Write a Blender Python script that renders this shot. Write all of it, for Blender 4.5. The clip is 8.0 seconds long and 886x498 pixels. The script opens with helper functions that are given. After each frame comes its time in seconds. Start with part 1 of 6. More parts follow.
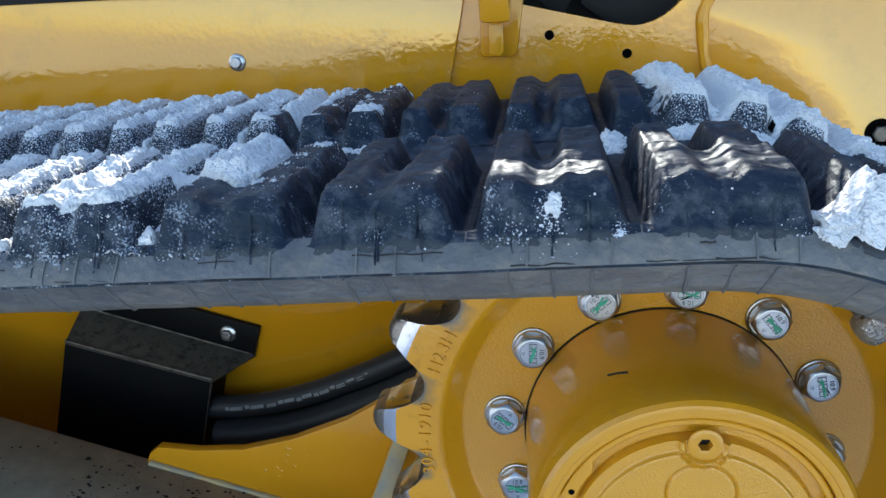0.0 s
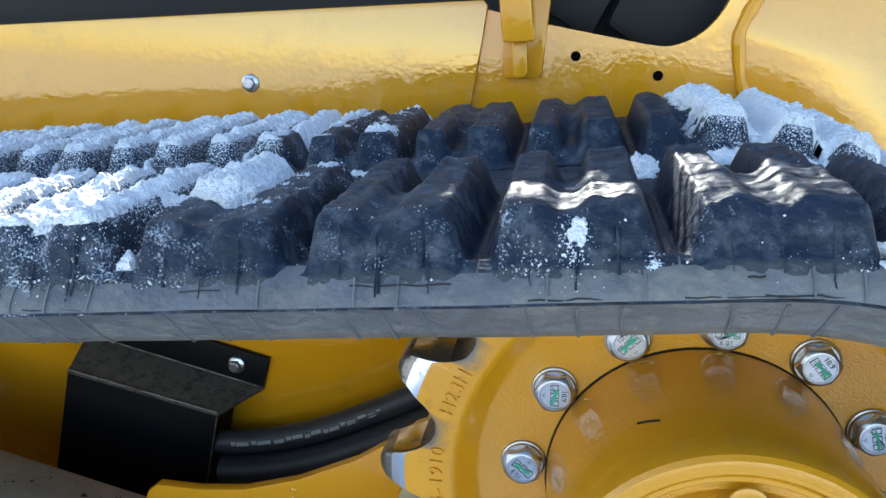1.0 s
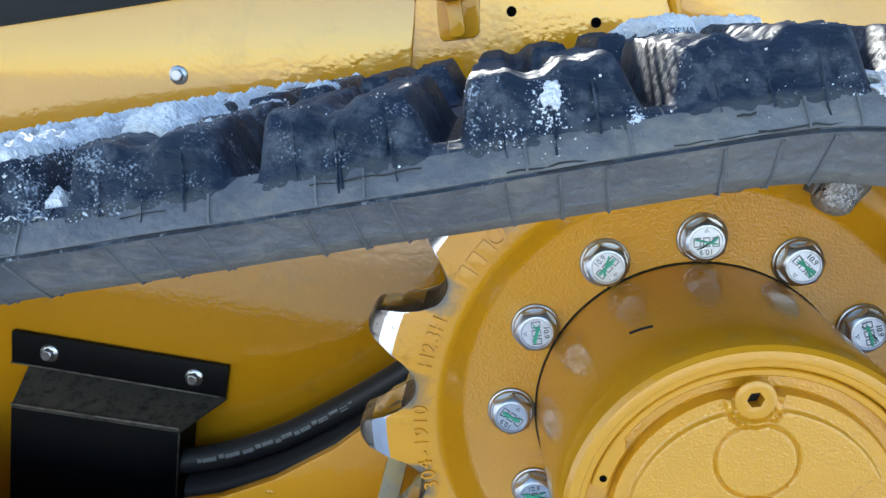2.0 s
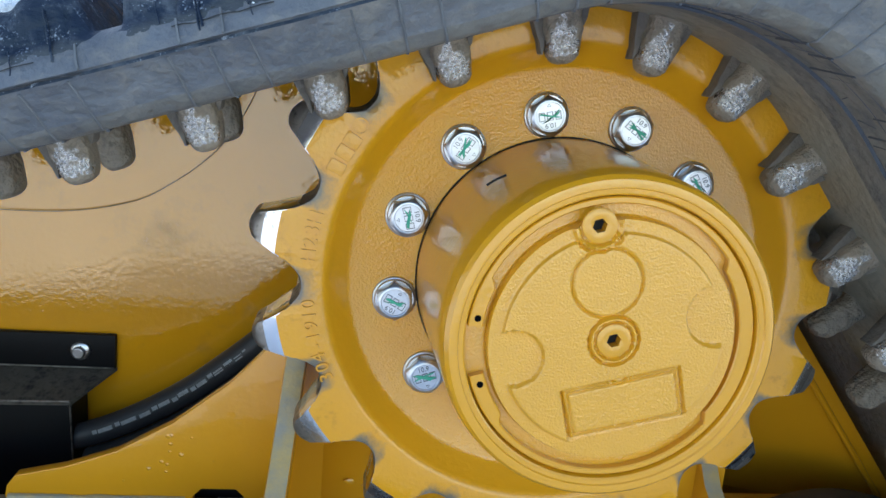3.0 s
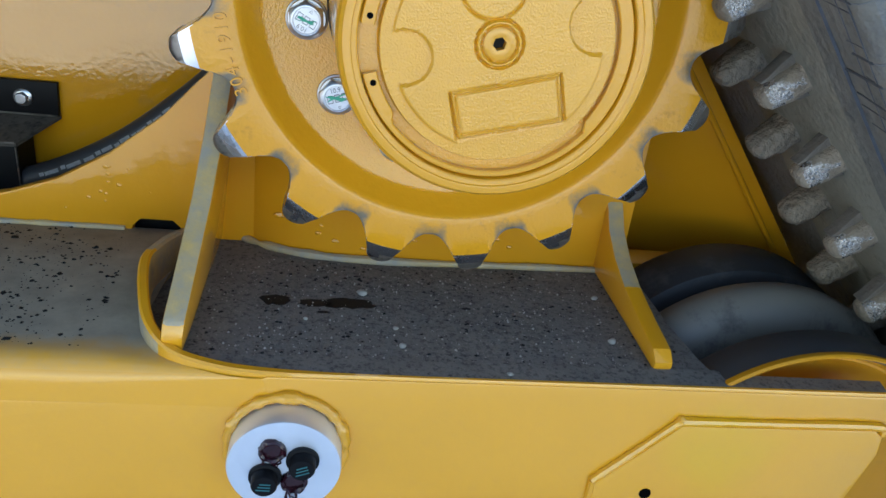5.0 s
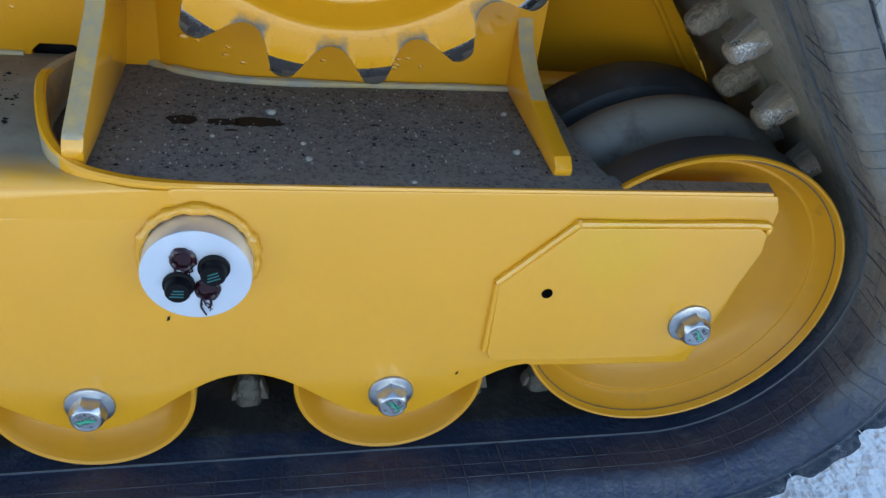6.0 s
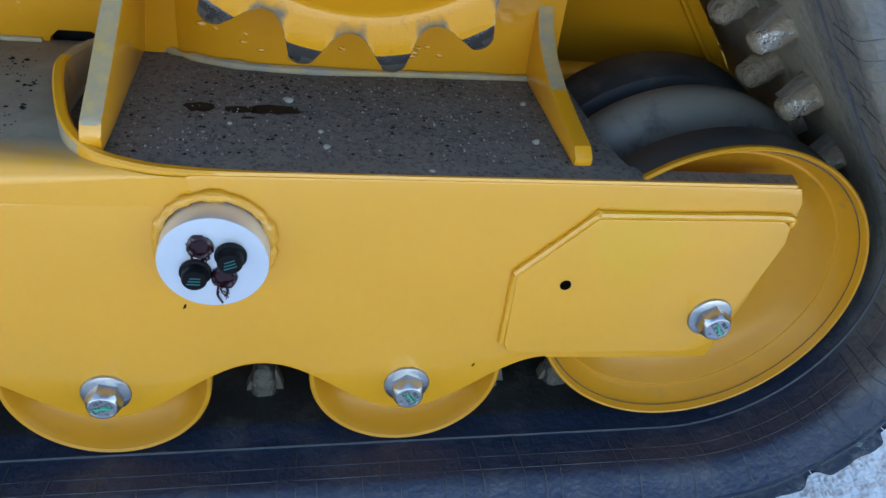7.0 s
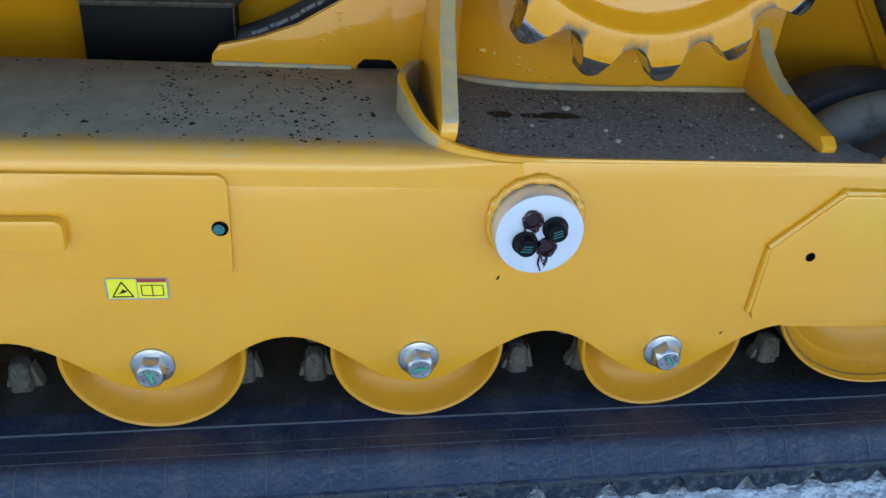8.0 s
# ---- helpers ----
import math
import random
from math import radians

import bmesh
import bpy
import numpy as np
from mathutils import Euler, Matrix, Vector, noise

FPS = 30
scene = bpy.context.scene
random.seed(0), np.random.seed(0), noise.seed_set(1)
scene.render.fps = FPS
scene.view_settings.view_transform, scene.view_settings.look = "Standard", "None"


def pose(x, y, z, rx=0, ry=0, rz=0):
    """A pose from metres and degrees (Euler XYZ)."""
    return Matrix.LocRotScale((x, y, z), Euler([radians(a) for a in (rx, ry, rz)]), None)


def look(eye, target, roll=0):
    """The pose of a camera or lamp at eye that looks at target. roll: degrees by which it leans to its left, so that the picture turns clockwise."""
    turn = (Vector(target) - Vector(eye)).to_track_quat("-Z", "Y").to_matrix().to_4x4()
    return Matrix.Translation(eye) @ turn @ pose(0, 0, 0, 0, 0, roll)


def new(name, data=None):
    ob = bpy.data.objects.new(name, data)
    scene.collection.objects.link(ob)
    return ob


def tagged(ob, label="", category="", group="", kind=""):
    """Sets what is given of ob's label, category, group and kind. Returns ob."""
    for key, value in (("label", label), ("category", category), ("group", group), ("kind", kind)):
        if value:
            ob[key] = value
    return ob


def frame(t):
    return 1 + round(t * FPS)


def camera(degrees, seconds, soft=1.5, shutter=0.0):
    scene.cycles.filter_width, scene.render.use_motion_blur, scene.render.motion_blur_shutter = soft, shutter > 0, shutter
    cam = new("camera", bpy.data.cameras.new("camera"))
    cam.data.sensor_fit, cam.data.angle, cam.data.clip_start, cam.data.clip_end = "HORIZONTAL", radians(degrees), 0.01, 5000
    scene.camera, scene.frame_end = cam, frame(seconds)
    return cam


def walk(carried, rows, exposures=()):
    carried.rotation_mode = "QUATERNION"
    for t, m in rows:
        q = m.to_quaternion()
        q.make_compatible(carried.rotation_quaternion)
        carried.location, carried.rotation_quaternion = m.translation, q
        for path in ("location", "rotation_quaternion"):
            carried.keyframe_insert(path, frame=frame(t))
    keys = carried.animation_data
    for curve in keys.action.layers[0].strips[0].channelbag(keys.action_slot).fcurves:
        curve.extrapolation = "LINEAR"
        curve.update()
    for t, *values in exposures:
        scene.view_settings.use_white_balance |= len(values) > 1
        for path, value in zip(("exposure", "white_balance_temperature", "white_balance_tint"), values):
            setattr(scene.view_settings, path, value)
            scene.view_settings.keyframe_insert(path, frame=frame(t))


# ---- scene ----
cam = camera(58.6, 8.0)
PATH = [
    (0, (-0.173, -0.557, 0.886), (-0.243, 1.316, 0.188), 14.5),
    (0.5, (-0.164, -0.519, 0.868), (-0.286, 1.367, 0.215), 14.4),
    (1, (-0.168, -0.513, 0.872), (-0.319, 1.375, 0.229), 14.5),
    (1.2, (-0.163, -0.512, 0.867), (-0.33, 1.375, 0.227), 14.4),
    (2.3, (-0.167, -0.501, 0.776), (-0.121, 1.435, 0.278), 6.2),
    (2.5, (-0.155, -0.521, 0.76), (-0.03, 1.417, 0.283), 5.5),
    (3, (-0.147, -0.563, 0.729), (0.088, 1.367, 0.26), 4.8),
    (3.5, (-0.147, -0.575, 0.72), (0.095, 1.355, 0.252), 4.8),
    (4, (-0.144, -0.576, 0.717), (0.108, 1.348, 0.232), 5.4),
    (4.5, (-0.13, -0.598, 0.694), (0.131, 1.279, 0.053), 6.0),
    (4.8, (-0.109, -0.608, 0.683), (0.178, 1.211, -0.095), 6.7),
    (5, (-0.086, -0.634, 0.663), (0.208, 1.151, -0.189), 7.4),
    (5.2, (-0.068, -0.649, 0.653), (0.262, 1.088, -0.282), 8.0),
    (6.3, (-0.036, -0.68, 0.636), (0.377, 0.893, -0.528), 8.3),
    (6.5, (-0.032, -0.679, 0.634), (0.38, 0.891, -0.534), 8.3),
    (7, (-0.044, -0.674, 0.631), (0.33, 0.916, -0.523), 8.1),
    (7.5, (-0.138, -0.712, 0.619), (0.21, 0.905, -0.505), 7.5),
    (8, (-0.32, -0.797, 0.614), (-0.028, 0.889, -0.421), 5.0),
]
walk(cam, [(t, look(eye, target, roll)) for t, eye, target, roll in PATH], [(0.0, 1.3), (0.5, 1.65), (8.0, 1.65)])

# ---------- world, sun ----------
world = bpy.data.worlds.new("world")
scene.world = world
world.use_nodes = True
wn = world.node_tree
sky = wn.nodes.new("ShaderNodeTexSky")
sky.sky_type, sky.sun_disc = "NISHITA", False
SUN_EL, SUN_AZ = 23.0, -18.0
sky.sun_elevation, sky.sun_rotation = radians(SUN_EL), radians(SUN_AZ)
sky.air_density, sky.dust_density = 1.0, 0.4
wn.links.new(sky.outputs[0], wn.nodes["Background"].inputs[0])
wn.nodes["Background"].inputs[1].default_value = 0.15
sun = new("sun", bpy.data.lights.new("sun", "SUN"))
sun.data.energy, sun.data.angle, sun.data.color = 4.4, radians(0.5), (1.0, 0.98, 0.92)
sdir = Vector((math.sin(radians(SUN_AZ)) * math.cos(radians(SUN_EL)), math.cos(radians(SUN_AZ)) * math.cos(radians(SUN_EL)), math.sin(radians(SUN_EL))))
sun.matrix_world = look(sdir * 8, (0, 0, 0))


# ---------- materials ----------
def mat(name, base, rough=0.5, metal=0.0, coat=0.0, coat_rough=0.05, var=0.12, scale=8.0, bump=0.0, bump_scale=150.0, bump_dist=0.001,
        dirt=None, dirt_amt=0.0, dirt_scale=14.0, streak=None, wrinkle=None, specular=0.5, bump_detail=4.0, coat_ior=1.62):
    m = bpy.data.materials.new(name)
    m.use_nodes = True
    nt = m.node_tree
    N, L = nt.nodes.new, nt.links.new
    b = nt.nodes["Principled BSDF"]
    tc = N("ShaderNodeTexCoord")
    geo = N("ShaderNodeNewGeometry")
    vec = geo.outputs["Position"]
    if streak:
        mp = N("ShaderNodeMapping")
        mp.inputs["Scale"].default_value = streak
        L(vec, mp.inputs["Vector"])
        vec = mp.outputs[0]
    n1 = N("ShaderNodeTexNoise")
    n1.inputs["Scale"].default_value, n1.inputs["Detail"].default_value, n1.inputs["Roughness"].default_value = scale, 6, 0.62
    L(vec, n1.inputs["Vector"])
    ramp = N("ShaderNodeMix")
    ramp.data_type = "RGBA"
    lo = [max(c * (1 - var), 0) for c in base]
    hi = [min(c * (1 + var), 1) for c in base]
    ramp.inputs["A"].default_value, ramp.inputs["B"].default_value = (*lo, 1), (*hi, 1)
    L(n1.outputs["Fac"], ramp.inputs["Factor"])
    col = ramp.outputs["Result"]
    if dirt:
        n2 = N("ShaderNodeTexNoise")
        n2.inputs["Scale"].default_value, n2.inputs["Detail"].default_value, n2.inputs["Roughness"].default_value = dirt_scale, 9, 0.7
        L(geo.outputs["Position"], n2.inputs["Vector"])
        cr = N("ShaderNodeMapRange")
        cr.inputs["From Min"].default_value, cr.inputs["From Max"].default_value = 0.62 - 0.3 * dirt_amt, 0.78 - 0.2 * dirt_amt
        L(n2.outputs["Fac"], cr.inputs["Value"])
        mx = N("ShaderNodeMix")
        mx.data_type = "RGBA"
        mx.inputs["B"].default_value = (*dirt, 1)
        L(cr.outputs[0], mx.inputs["Factor"])
        L(col, mx.inputs["A"])
        col = mx.outputs["Result"]
        rr = N("ShaderNodeMapRange")
        rr.inputs["To Min"].default_value, rr.inputs["To Max"].default_value = rough, min(rough + 0.35, 1)
        L(cr.outputs[0], rr.inputs["Value"])
        L(rr.outputs[0], b.inputs["Roughness"])
    else:
        rr = N("ShaderNodeMapRange")
        rr.inputs["To Min"].default_value, rr.inputs["To Max"].default_value = rough * 0.8, min(rough * 1.2, 1)
        L(n1.outputs["Fac"], rr.inputs["Value"])
        L(rr.outputs[0], b.inputs["Roughness"])
    L(col, b.inputs["Base Color"])
    b.inputs["Metallic"].default_value = metal
    b.inputs["Specular IOR Level"].default_value = specular
    b.inputs["Coat Weight"].default_value, b.inputs["Coat Roughness"].default_value, b.inputs["Coat IOR"].default_value = coat, coat_rough, coat_ior
    if bump:
        n3 = N("ShaderNodeTexNoise")
        n3.inputs["Scale"].default_value, n3.inputs["Detail"].default_value = bump_scale, bump_detail
        if wrinkle:
            mp3 = N("ShaderNodeMapping")
            mp3.inputs["Scale"].default_value = wrinkle
            L(geo.outputs["Position"], mp3.inputs["Vector"])
            L(mp3.outputs[0], n3.inputs["Vector"])
        else:
            L(geo.outputs["Position"], n3.inputs["Vector"])
        bp = N("ShaderNodeBump")
        bp.inputs["Strength"].default_value, bp.inputs["Distance"].default_value = bump, bump_dist
        L(n3.outputs["Fac"], bp.inputs["Height"])
        L(bp.outputs[0], b.inputs["Normal"])
        L(bp.outputs[0], b.inputs["Coat Normal"])
    return m


YEL = (0.66, 0.29, 0.009)
M_PAINT = mat("yellow_paint", YEL, 0.4, specular=0.15, coat=0.8, coat_rough=0.03, coat_ior=1.5, var=0.07, bump=0.3, bump_scale=75, bump_dist=0.0012, bump_detail=2.5)
M_PANEL = mat("yellow_panel_paint", YEL, 0.05, coat=0.4, coat_rough=0.05, coat_ior=1.6, var=0.08, scale=5, bump=0.22, bump_scale=170, bump_dist=0.0008, specular=0.5, bump_detail=2.0, dirt=(0.50, 0.23, 0.02), dirt_amt=0.2, dirt_scale=11)
M_GLOSS = mat("yellow_glossy_casting", (0.66, 0.295, 0.008), 0.35, coat=0.95, coat_rough=0.015, coat_ior=1.62, var=0.08, scale=14, bump=0.65, bump_scale=600, bump_dist=0.0007, specular=0.15, bump_detail=1.5)
b = M_PANEL.node_tree.nodes["Principled BSDF"]
b.inputs["IOR"].default_value, b.inputs["Specular Tint"].default_value = 1.95, (1.0, 0.85, 0.62, 1)
M_CAST = mat("yellow_cast_paint", (0.66, 0.305, 0.011), 0.4, coat=1.0, coat_rough=0.03, var=0.09, scale=30, bump=0.75, bump_scale=640, bump_dist=0.0007, specular=0.2, bump_detail=1.5)
M_ROUGH = mat("yellow_rough_casting", (0.66, 0.295, 0.008), 0.42, coat=0.9, coat_rough=0.03, coat_ior=1.5, var=0.10, scale=14, bump=0.4, bump_scale=300, bump_dist=0.0008, specular=0.2, bump_detail=2.0, dirt=(0.45, 0.19, 0.008), dirt_amt=0.14, dirt_scale=60)
M_HUB = mat("yellow_hub_paint", (0.64, 0.288, 0.009), 0.36, specular=0.2, coat=0.8, coat_rough=0.05, var=0.06, bump=0.35, bump_scale=220, bump_dist=0.0008, bump_detail=2)
M_WHEEL = mat("yellow_wheel_paint", (0.56, 0.248, 0.009), 0.5, specular=0.2, coat=0.3, coat_rough=0.22, var=0.1, scale=14, bump=0.15, bump_scale=150, bump_dist=0.0006, dirt=(0.42, 0.22, 0.03), dirt_amt=0.12, dirt_scale=30)
M_FRAME = mat("yellow_frame_paint", (0.71, 0.325, 0.010), 0.4, specular=0.3, coat=0.85, coat_rough=0.06, var=0.08, scale=5, bump=0.2, bump_scale=220, bump_dist=0.0005)
# a patch of fresher, greener paint by the end plate
nt = M_FRAME.node_tree
pg, pd, pn, pa, pr, pm = (nt.nodes.new(k) for k in ("ShaderNodeNewGeometry", "ShaderNodeVectorMath", "ShaderNodeTexNoise", "ShaderNodeMath", "ShaderNodeMapRange", "ShaderNodeMix"))
pd.operation = "DISTANCE"
pd.inputs[1].default_value = (0.272, -0.11, 0.226)
pn.inputs["Scale"].default_value = 22
nt.links.new(pg.outputs["Position"], pd.inputs[0])
nt.links.new(pg.outputs["Position"], pn.inputs["Vector"])
pa.operation = "MULTIPLY_ADD"
pa.inputs[1].default_value = 0.05
nt.links.new(pn.outputs["Fac"], pa.inputs[0])
nt.links.new(pd.outputs["Value"], pa.inputs[2])
pr.inputs["From Min"].default_value, pr.inputs["From Max"].default_value, pr.inputs["To Min"].default_value, pr.inputs["To Max"].default_value = 0.045, 0.085, 0.8, 0.0
nt.links.new(pa.outputs[0], pr.inputs["Value"])
pm.data_type = "RGBA"
bs = nt.nodes["Principled BSDF"]
nt.links.new(pr.outputs[0], pm.inputs[0])
nt.links.new(bs.inputs["Base Color"].links[0].from_socket, pm.inputs[6])
pm.inputs[7].default_value = (0.66, 0.345, 0.002, 1)
nt.links.new(pm.outputs[2], bs.inputs["Base Color"])
M_RUBBER = mat("black_rubber", (0.0095, 0.0155, 0.033), 0.50, specular=0.31, var=0.6, scale=22, bump=1.0, bump_scale=150, bump_dist=0.0021, wrinkle=(0.5, 1.3, 1.2), bump_detail=8, dirt=(0.085, 0.098, 0.12), dirt_amt=0.42, dirt_scale=75)
M_RUBSIDE = mat("grey_rubber_side", (0.142, 0.147, 0.152), 0.48, specular=0.4, var=0.6, scale=24, bump=1.0, bump_scale=130, bump_dist=0.0026, bump_detail=9, dirt=(0.215, 0.20, 0.175), dirt_amt=0.44, dirt_scale=65)
M_LIP = mat("dusty_tan_rubber_lip", (0.165, 0.155, 0.135), 0.65, specular=0.4, var=0.45, scale=18, bump=1.0, bump_scale=110, bump_dist=0.0026, bump_detail=8, dirt=(0.10, 0.10, 0.098), dirt_amt=0.4, dirt_scale=45)
M_LUG = mat("worn_drive_lug", (0.25, 0.20, 0.145), 0.7, var=0.3, scale=50, bump=0.9, bump_scale=430, bump_dist=0.0022, dirt=(0.12, 0.105, 0.085), dirt_amt=0.3, dirt_scale=120)
M_LUGDULL = mat("dusty_drive_lug", (0.235, 0.19, 0.14), 0.7, var=0.3, scale=50, bump=1.0, bump_scale=150, bump_dist=0.005, dirt=(0.10, 0.09, 0.075), dirt_amt=0.3, dirt_scale=120)
# dirty lugs of the lower run, their shade darkened into the colour
M_LUGSHADE = mat("dirty_shaded_drive_lug", (0.11, 0.097, 0.083), 0.6, var=0.4, scale=50, bump=1.0, bump_scale=150, bump_dist=0.005, dirt=(0.05, 0.045, 0.04), dirt_amt=0.4, dirt_scale=120)
M_DUSTEDGE = mat("dusty_worn_yellow_edge", (0.50, 0.35, 0.13), 0.55, coat=0.25, coat_rough=0.2, var=0.25, scale=40, bump=0.5, bump_scale=200, bump_dist=0.001, dirt=(0.31, 0.285, 0.23), dirt_amt=0.85, dirt_scale=24)
M_STEEL = mat("worn_bright_steel", (0.72, 0.72, 0.74), 0.2, metal=1.0, var=0.12, scale=60, dirt=(0.06, 0.05, 0.04), dirt_amt=0.2, dirt_scale=45, bump=0.1)
M_GRIME = mat("scuffed_dark_steel", (0.16, 0.14, 0.12), 0.42, metal=0.7, var=0.5, scale=50, dirt=(0.05, 0.045, 0.04), dirt_amt=0.5, dirt_scale=60, bump=0.3)
M_TIP = mat("scuffed_dark_tooth_tip", (0.30, 0.27, 0.24), 0.32, metal=0.8, var=0.5, scale=90, bump=0.4, dirt=(0.04, 0.035, 0.03), dirt_amt=0.4, dirt_scale=90)
M_ZINC = mat("zinc_plated_steel", (0.50, 0.51, 0.53), 0.3, metal=1.0, var=0.2, scale=160, bump=0.4, bump_scale=400, bump_dist=0.0005)
M_CREASE = mat("pale_moulding_line", (0.125, 0.13, 0.136), 0.6, var=0.6, scale=60)
M_INNER = mat("dusty_inner_rubber", (0.24, 0.22, 0.17), 0.6, var=0.4, scale=20, bump=0.6, bump_scale=120, bump_dist=0.003, dirt=(0.13, 0.12, 0.10), dirt_amt=0.35, dirt_scale=40)
M_TORN = mat("dark_torn_rubber", (0.008, 0.009, 0.011), 0.7, var=0.4, scale=60)
M_SCUFF = mat("pale_rubber_scuff", (0.052, 0.060, 0.074), 0.55, var=0.7, scale=90)
# real oil and mud, and the painted shade of the hub gap and sockets
M_OILSHADE = mat("oily_dirt_and_gap_shade", (0.009, 0.009, 0.009), 0.6, specular=0.2, var=0.4, scale=80, bump=0.5)
M_STAMP = mat("stamped_grey", (0.16, 0.165, 0.17), 0.4, metal=0.8, var=0.2)
M_PINZ = mat("satin_zinc_disc", (0.72, 0.76, 0.84), 0.42, metal=0.75, var=0.05, scale=60)
M_BLACK = mat("black_painted_steel", (0.006, 0.006, 0.007), 0.45, specular=0.1, var=0.2, bump=0.1)
M_HOLE = mat("dark_hole", (0.003, 0.003, 0.003), 1.0, specular=0.0)
M_DUSTBLK = mat("dusty_black_steel", (0.062, 0.053, 0.042), 0.8, var=0.5, scale=60, bump=0.5, bump_scale=200, dirt=(0.010, 0.010, 0.010), dirt_amt=0.45, dirt_scale=85)
M_HOSE = mat("black_hose_rubber", (0.03, 0.031, 0.034), 0.5, var=0.25, scale=30, bump=0.2)
M_DUST = mat("grimy_top_plate", (0.15, 0.14, 0.126), 0.85, var=0.35, scale=28, bump=0.6, bump_scale=260, bump_dist=0.0015, dirt=(0.025, 0.024, 0.023), dirt_amt=0.42, dirt_scale=210)
M_BEAM = mat("dusty_beam_paint", (0.71, 0.335, 0.012), 0.4, coat=0.4, coat_rough=0.15, var=0.05)
nt = M_BEAM.node_tree
dg, dn, ds, dm, dr = (nt.nodes.new(k) for k in ("ShaderNodeNewGeometry", "ShaderNodeTexNoise", "ShaderNodeSeparateXYZ", "ShaderNodeMath", "ShaderNodeMapRange"))
dn.inputs["Scale"].default_value, dn.inputs["Detail"].default_value, dn.inputs["Roughness"].default_value = 34, 10, 0.68
nt.links.new(dg.outputs["Position"], dn.inputs["Vector"])
nt.links.new(dg.outputs["Position"], ds.inputs[0])
dm.operation = "MULTIPLY_ADD"
dm.inputs[1].default_value = 0.035
nt.links.new(dn.outputs["Fac"], dm.inputs[0])
nt.links.new(ds.outputs["Y"], dm.inputs[2])
dr.inputs["From Min"].default_value, dr.inputs["From Max"].default_value = -0.088, -0.052
nt.links.new(dm.outputs[0], dr.inputs["Value"])
dmix, dcol = nt.nodes.new("ShaderNodeMix"), nt.nodes.new("ShaderNodeMix")
dmix.data_type = dcol.data_type = "RGBA"
dcol.inputs["A"].default_value, dcol.inputs["B"].default_value = (0.125, 0.115, 0.095, 1), (0.45, 0.395, 0.29, 1)
nt.links.new(dn.outputs["Fac"], dcol.inputs["Factor"])
bs = nt.nodes["Principled BSDF"]
nt.links.new(bs.inputs["Base Color"].links[0].from_socket, dmix.inputs["A"])
nt.links.new(dcol.outputs["Result"], dmix.inputs["B"])
nt.links.new(dr.outputs[0], dmix.inputs["Factor"])
nt.links.new(dmix.outputs["Result"], bs.inputs["Base Color"])
dro, dco = nt.nodes.new("ShaderNodeMapRange"), nt.nodes.new("ShaderNodeMapRange")
dro.inputs["To Min"].default_value, dro.inputs["To Max"].default_value = 0.36, 0.85
dco.inputs["To Min"].default_value, dco.inputs["To Max"].default_value = 0.9, 0.0
nt.links.new(dr.outputs[0], dro.inputs["Value"])
nt.links.new(dr.outputs[0], dco.inputs["Value"])
nt.links.new(dro.outputs[0], bs.inputs["Roughness"])
nt.links.new(dco.outputs[0], bs.inputs["Coat Weight"])
M_WHITE = mat("grey_white_mark", (0.26, 0.27, 0.27), 0.6, var=0.6, scale=260)
M_GREEN = mat("green_ink", (0.04, 0.36, 0.22), 0.5, var=0.2)
M_TEAL = mat("teal_paint", (0.02, 0.12, 0.13), 0.5, var=0.4, scale=300)
M_WIRE = mat("tan_wire", (0.26, 0.17, 0.07), 0.6)
M_MAROON = mat("maroon_sealant", (0.022, 0.0035, 0.007), 0.2, var=0.5, scale=200)
M_SIGNY = mat("sign_yellow", (0.80, 0.72, 0.03), 0.4, var=0.04)
M_RED = mat("sign_red", (0.35, 0.03, 0.03), 0.4, var=0.1)
M_STONE = mat("pale_gravel", (0.28, 0.27, 0.245), 0.9, var=0.3, scale=90, bump=0.4)
M_PLASTIC = mat("black_plastic", (0.010, 0.011, 0.013), 0.5, specular=0.25, var=0.15, bump=0.2)
M_SNOW = mat("snow", (0.85, 0.87, 0.90), 0.8, var=0.1, scale=240, bump=1.0, bump_scale=330, bump_dist=0.006)
M_GROUND = mat("snow_ground", (0.80, 0.83, 0.87), 0.8, var=0.12, scale=3, bump=0.9, bump_scale=50, bump_dist=0.02, dirt=(0.45, 0.46, 0.47), dirt_amt=0.2, dirt_scale=5)
M_ROLLERBK = mat("dark_roller_rubber", (0.03, 0.032, 0.036), 0.55, var=0.3, scale=20, bump=0.2, dirt=(0.12, 0.11, 0.1), dirt_amt=0.2)
M_FIN = mat("dusty_brown_rubber", (0.14, 0.12, 0.098), 0.7, var=0.4, scale=60, bump=0.8, bump_scale=160, bump_dist=0.003)
M_GUIDE = mat("dusty_grey_guide_wheel", (0.155, 0.147, 0.13), 0.5, var=0.25, scale=10, dirt=(0.04, 0.04, 0.04), dirt_amt=0.25, dirt_scale=18)


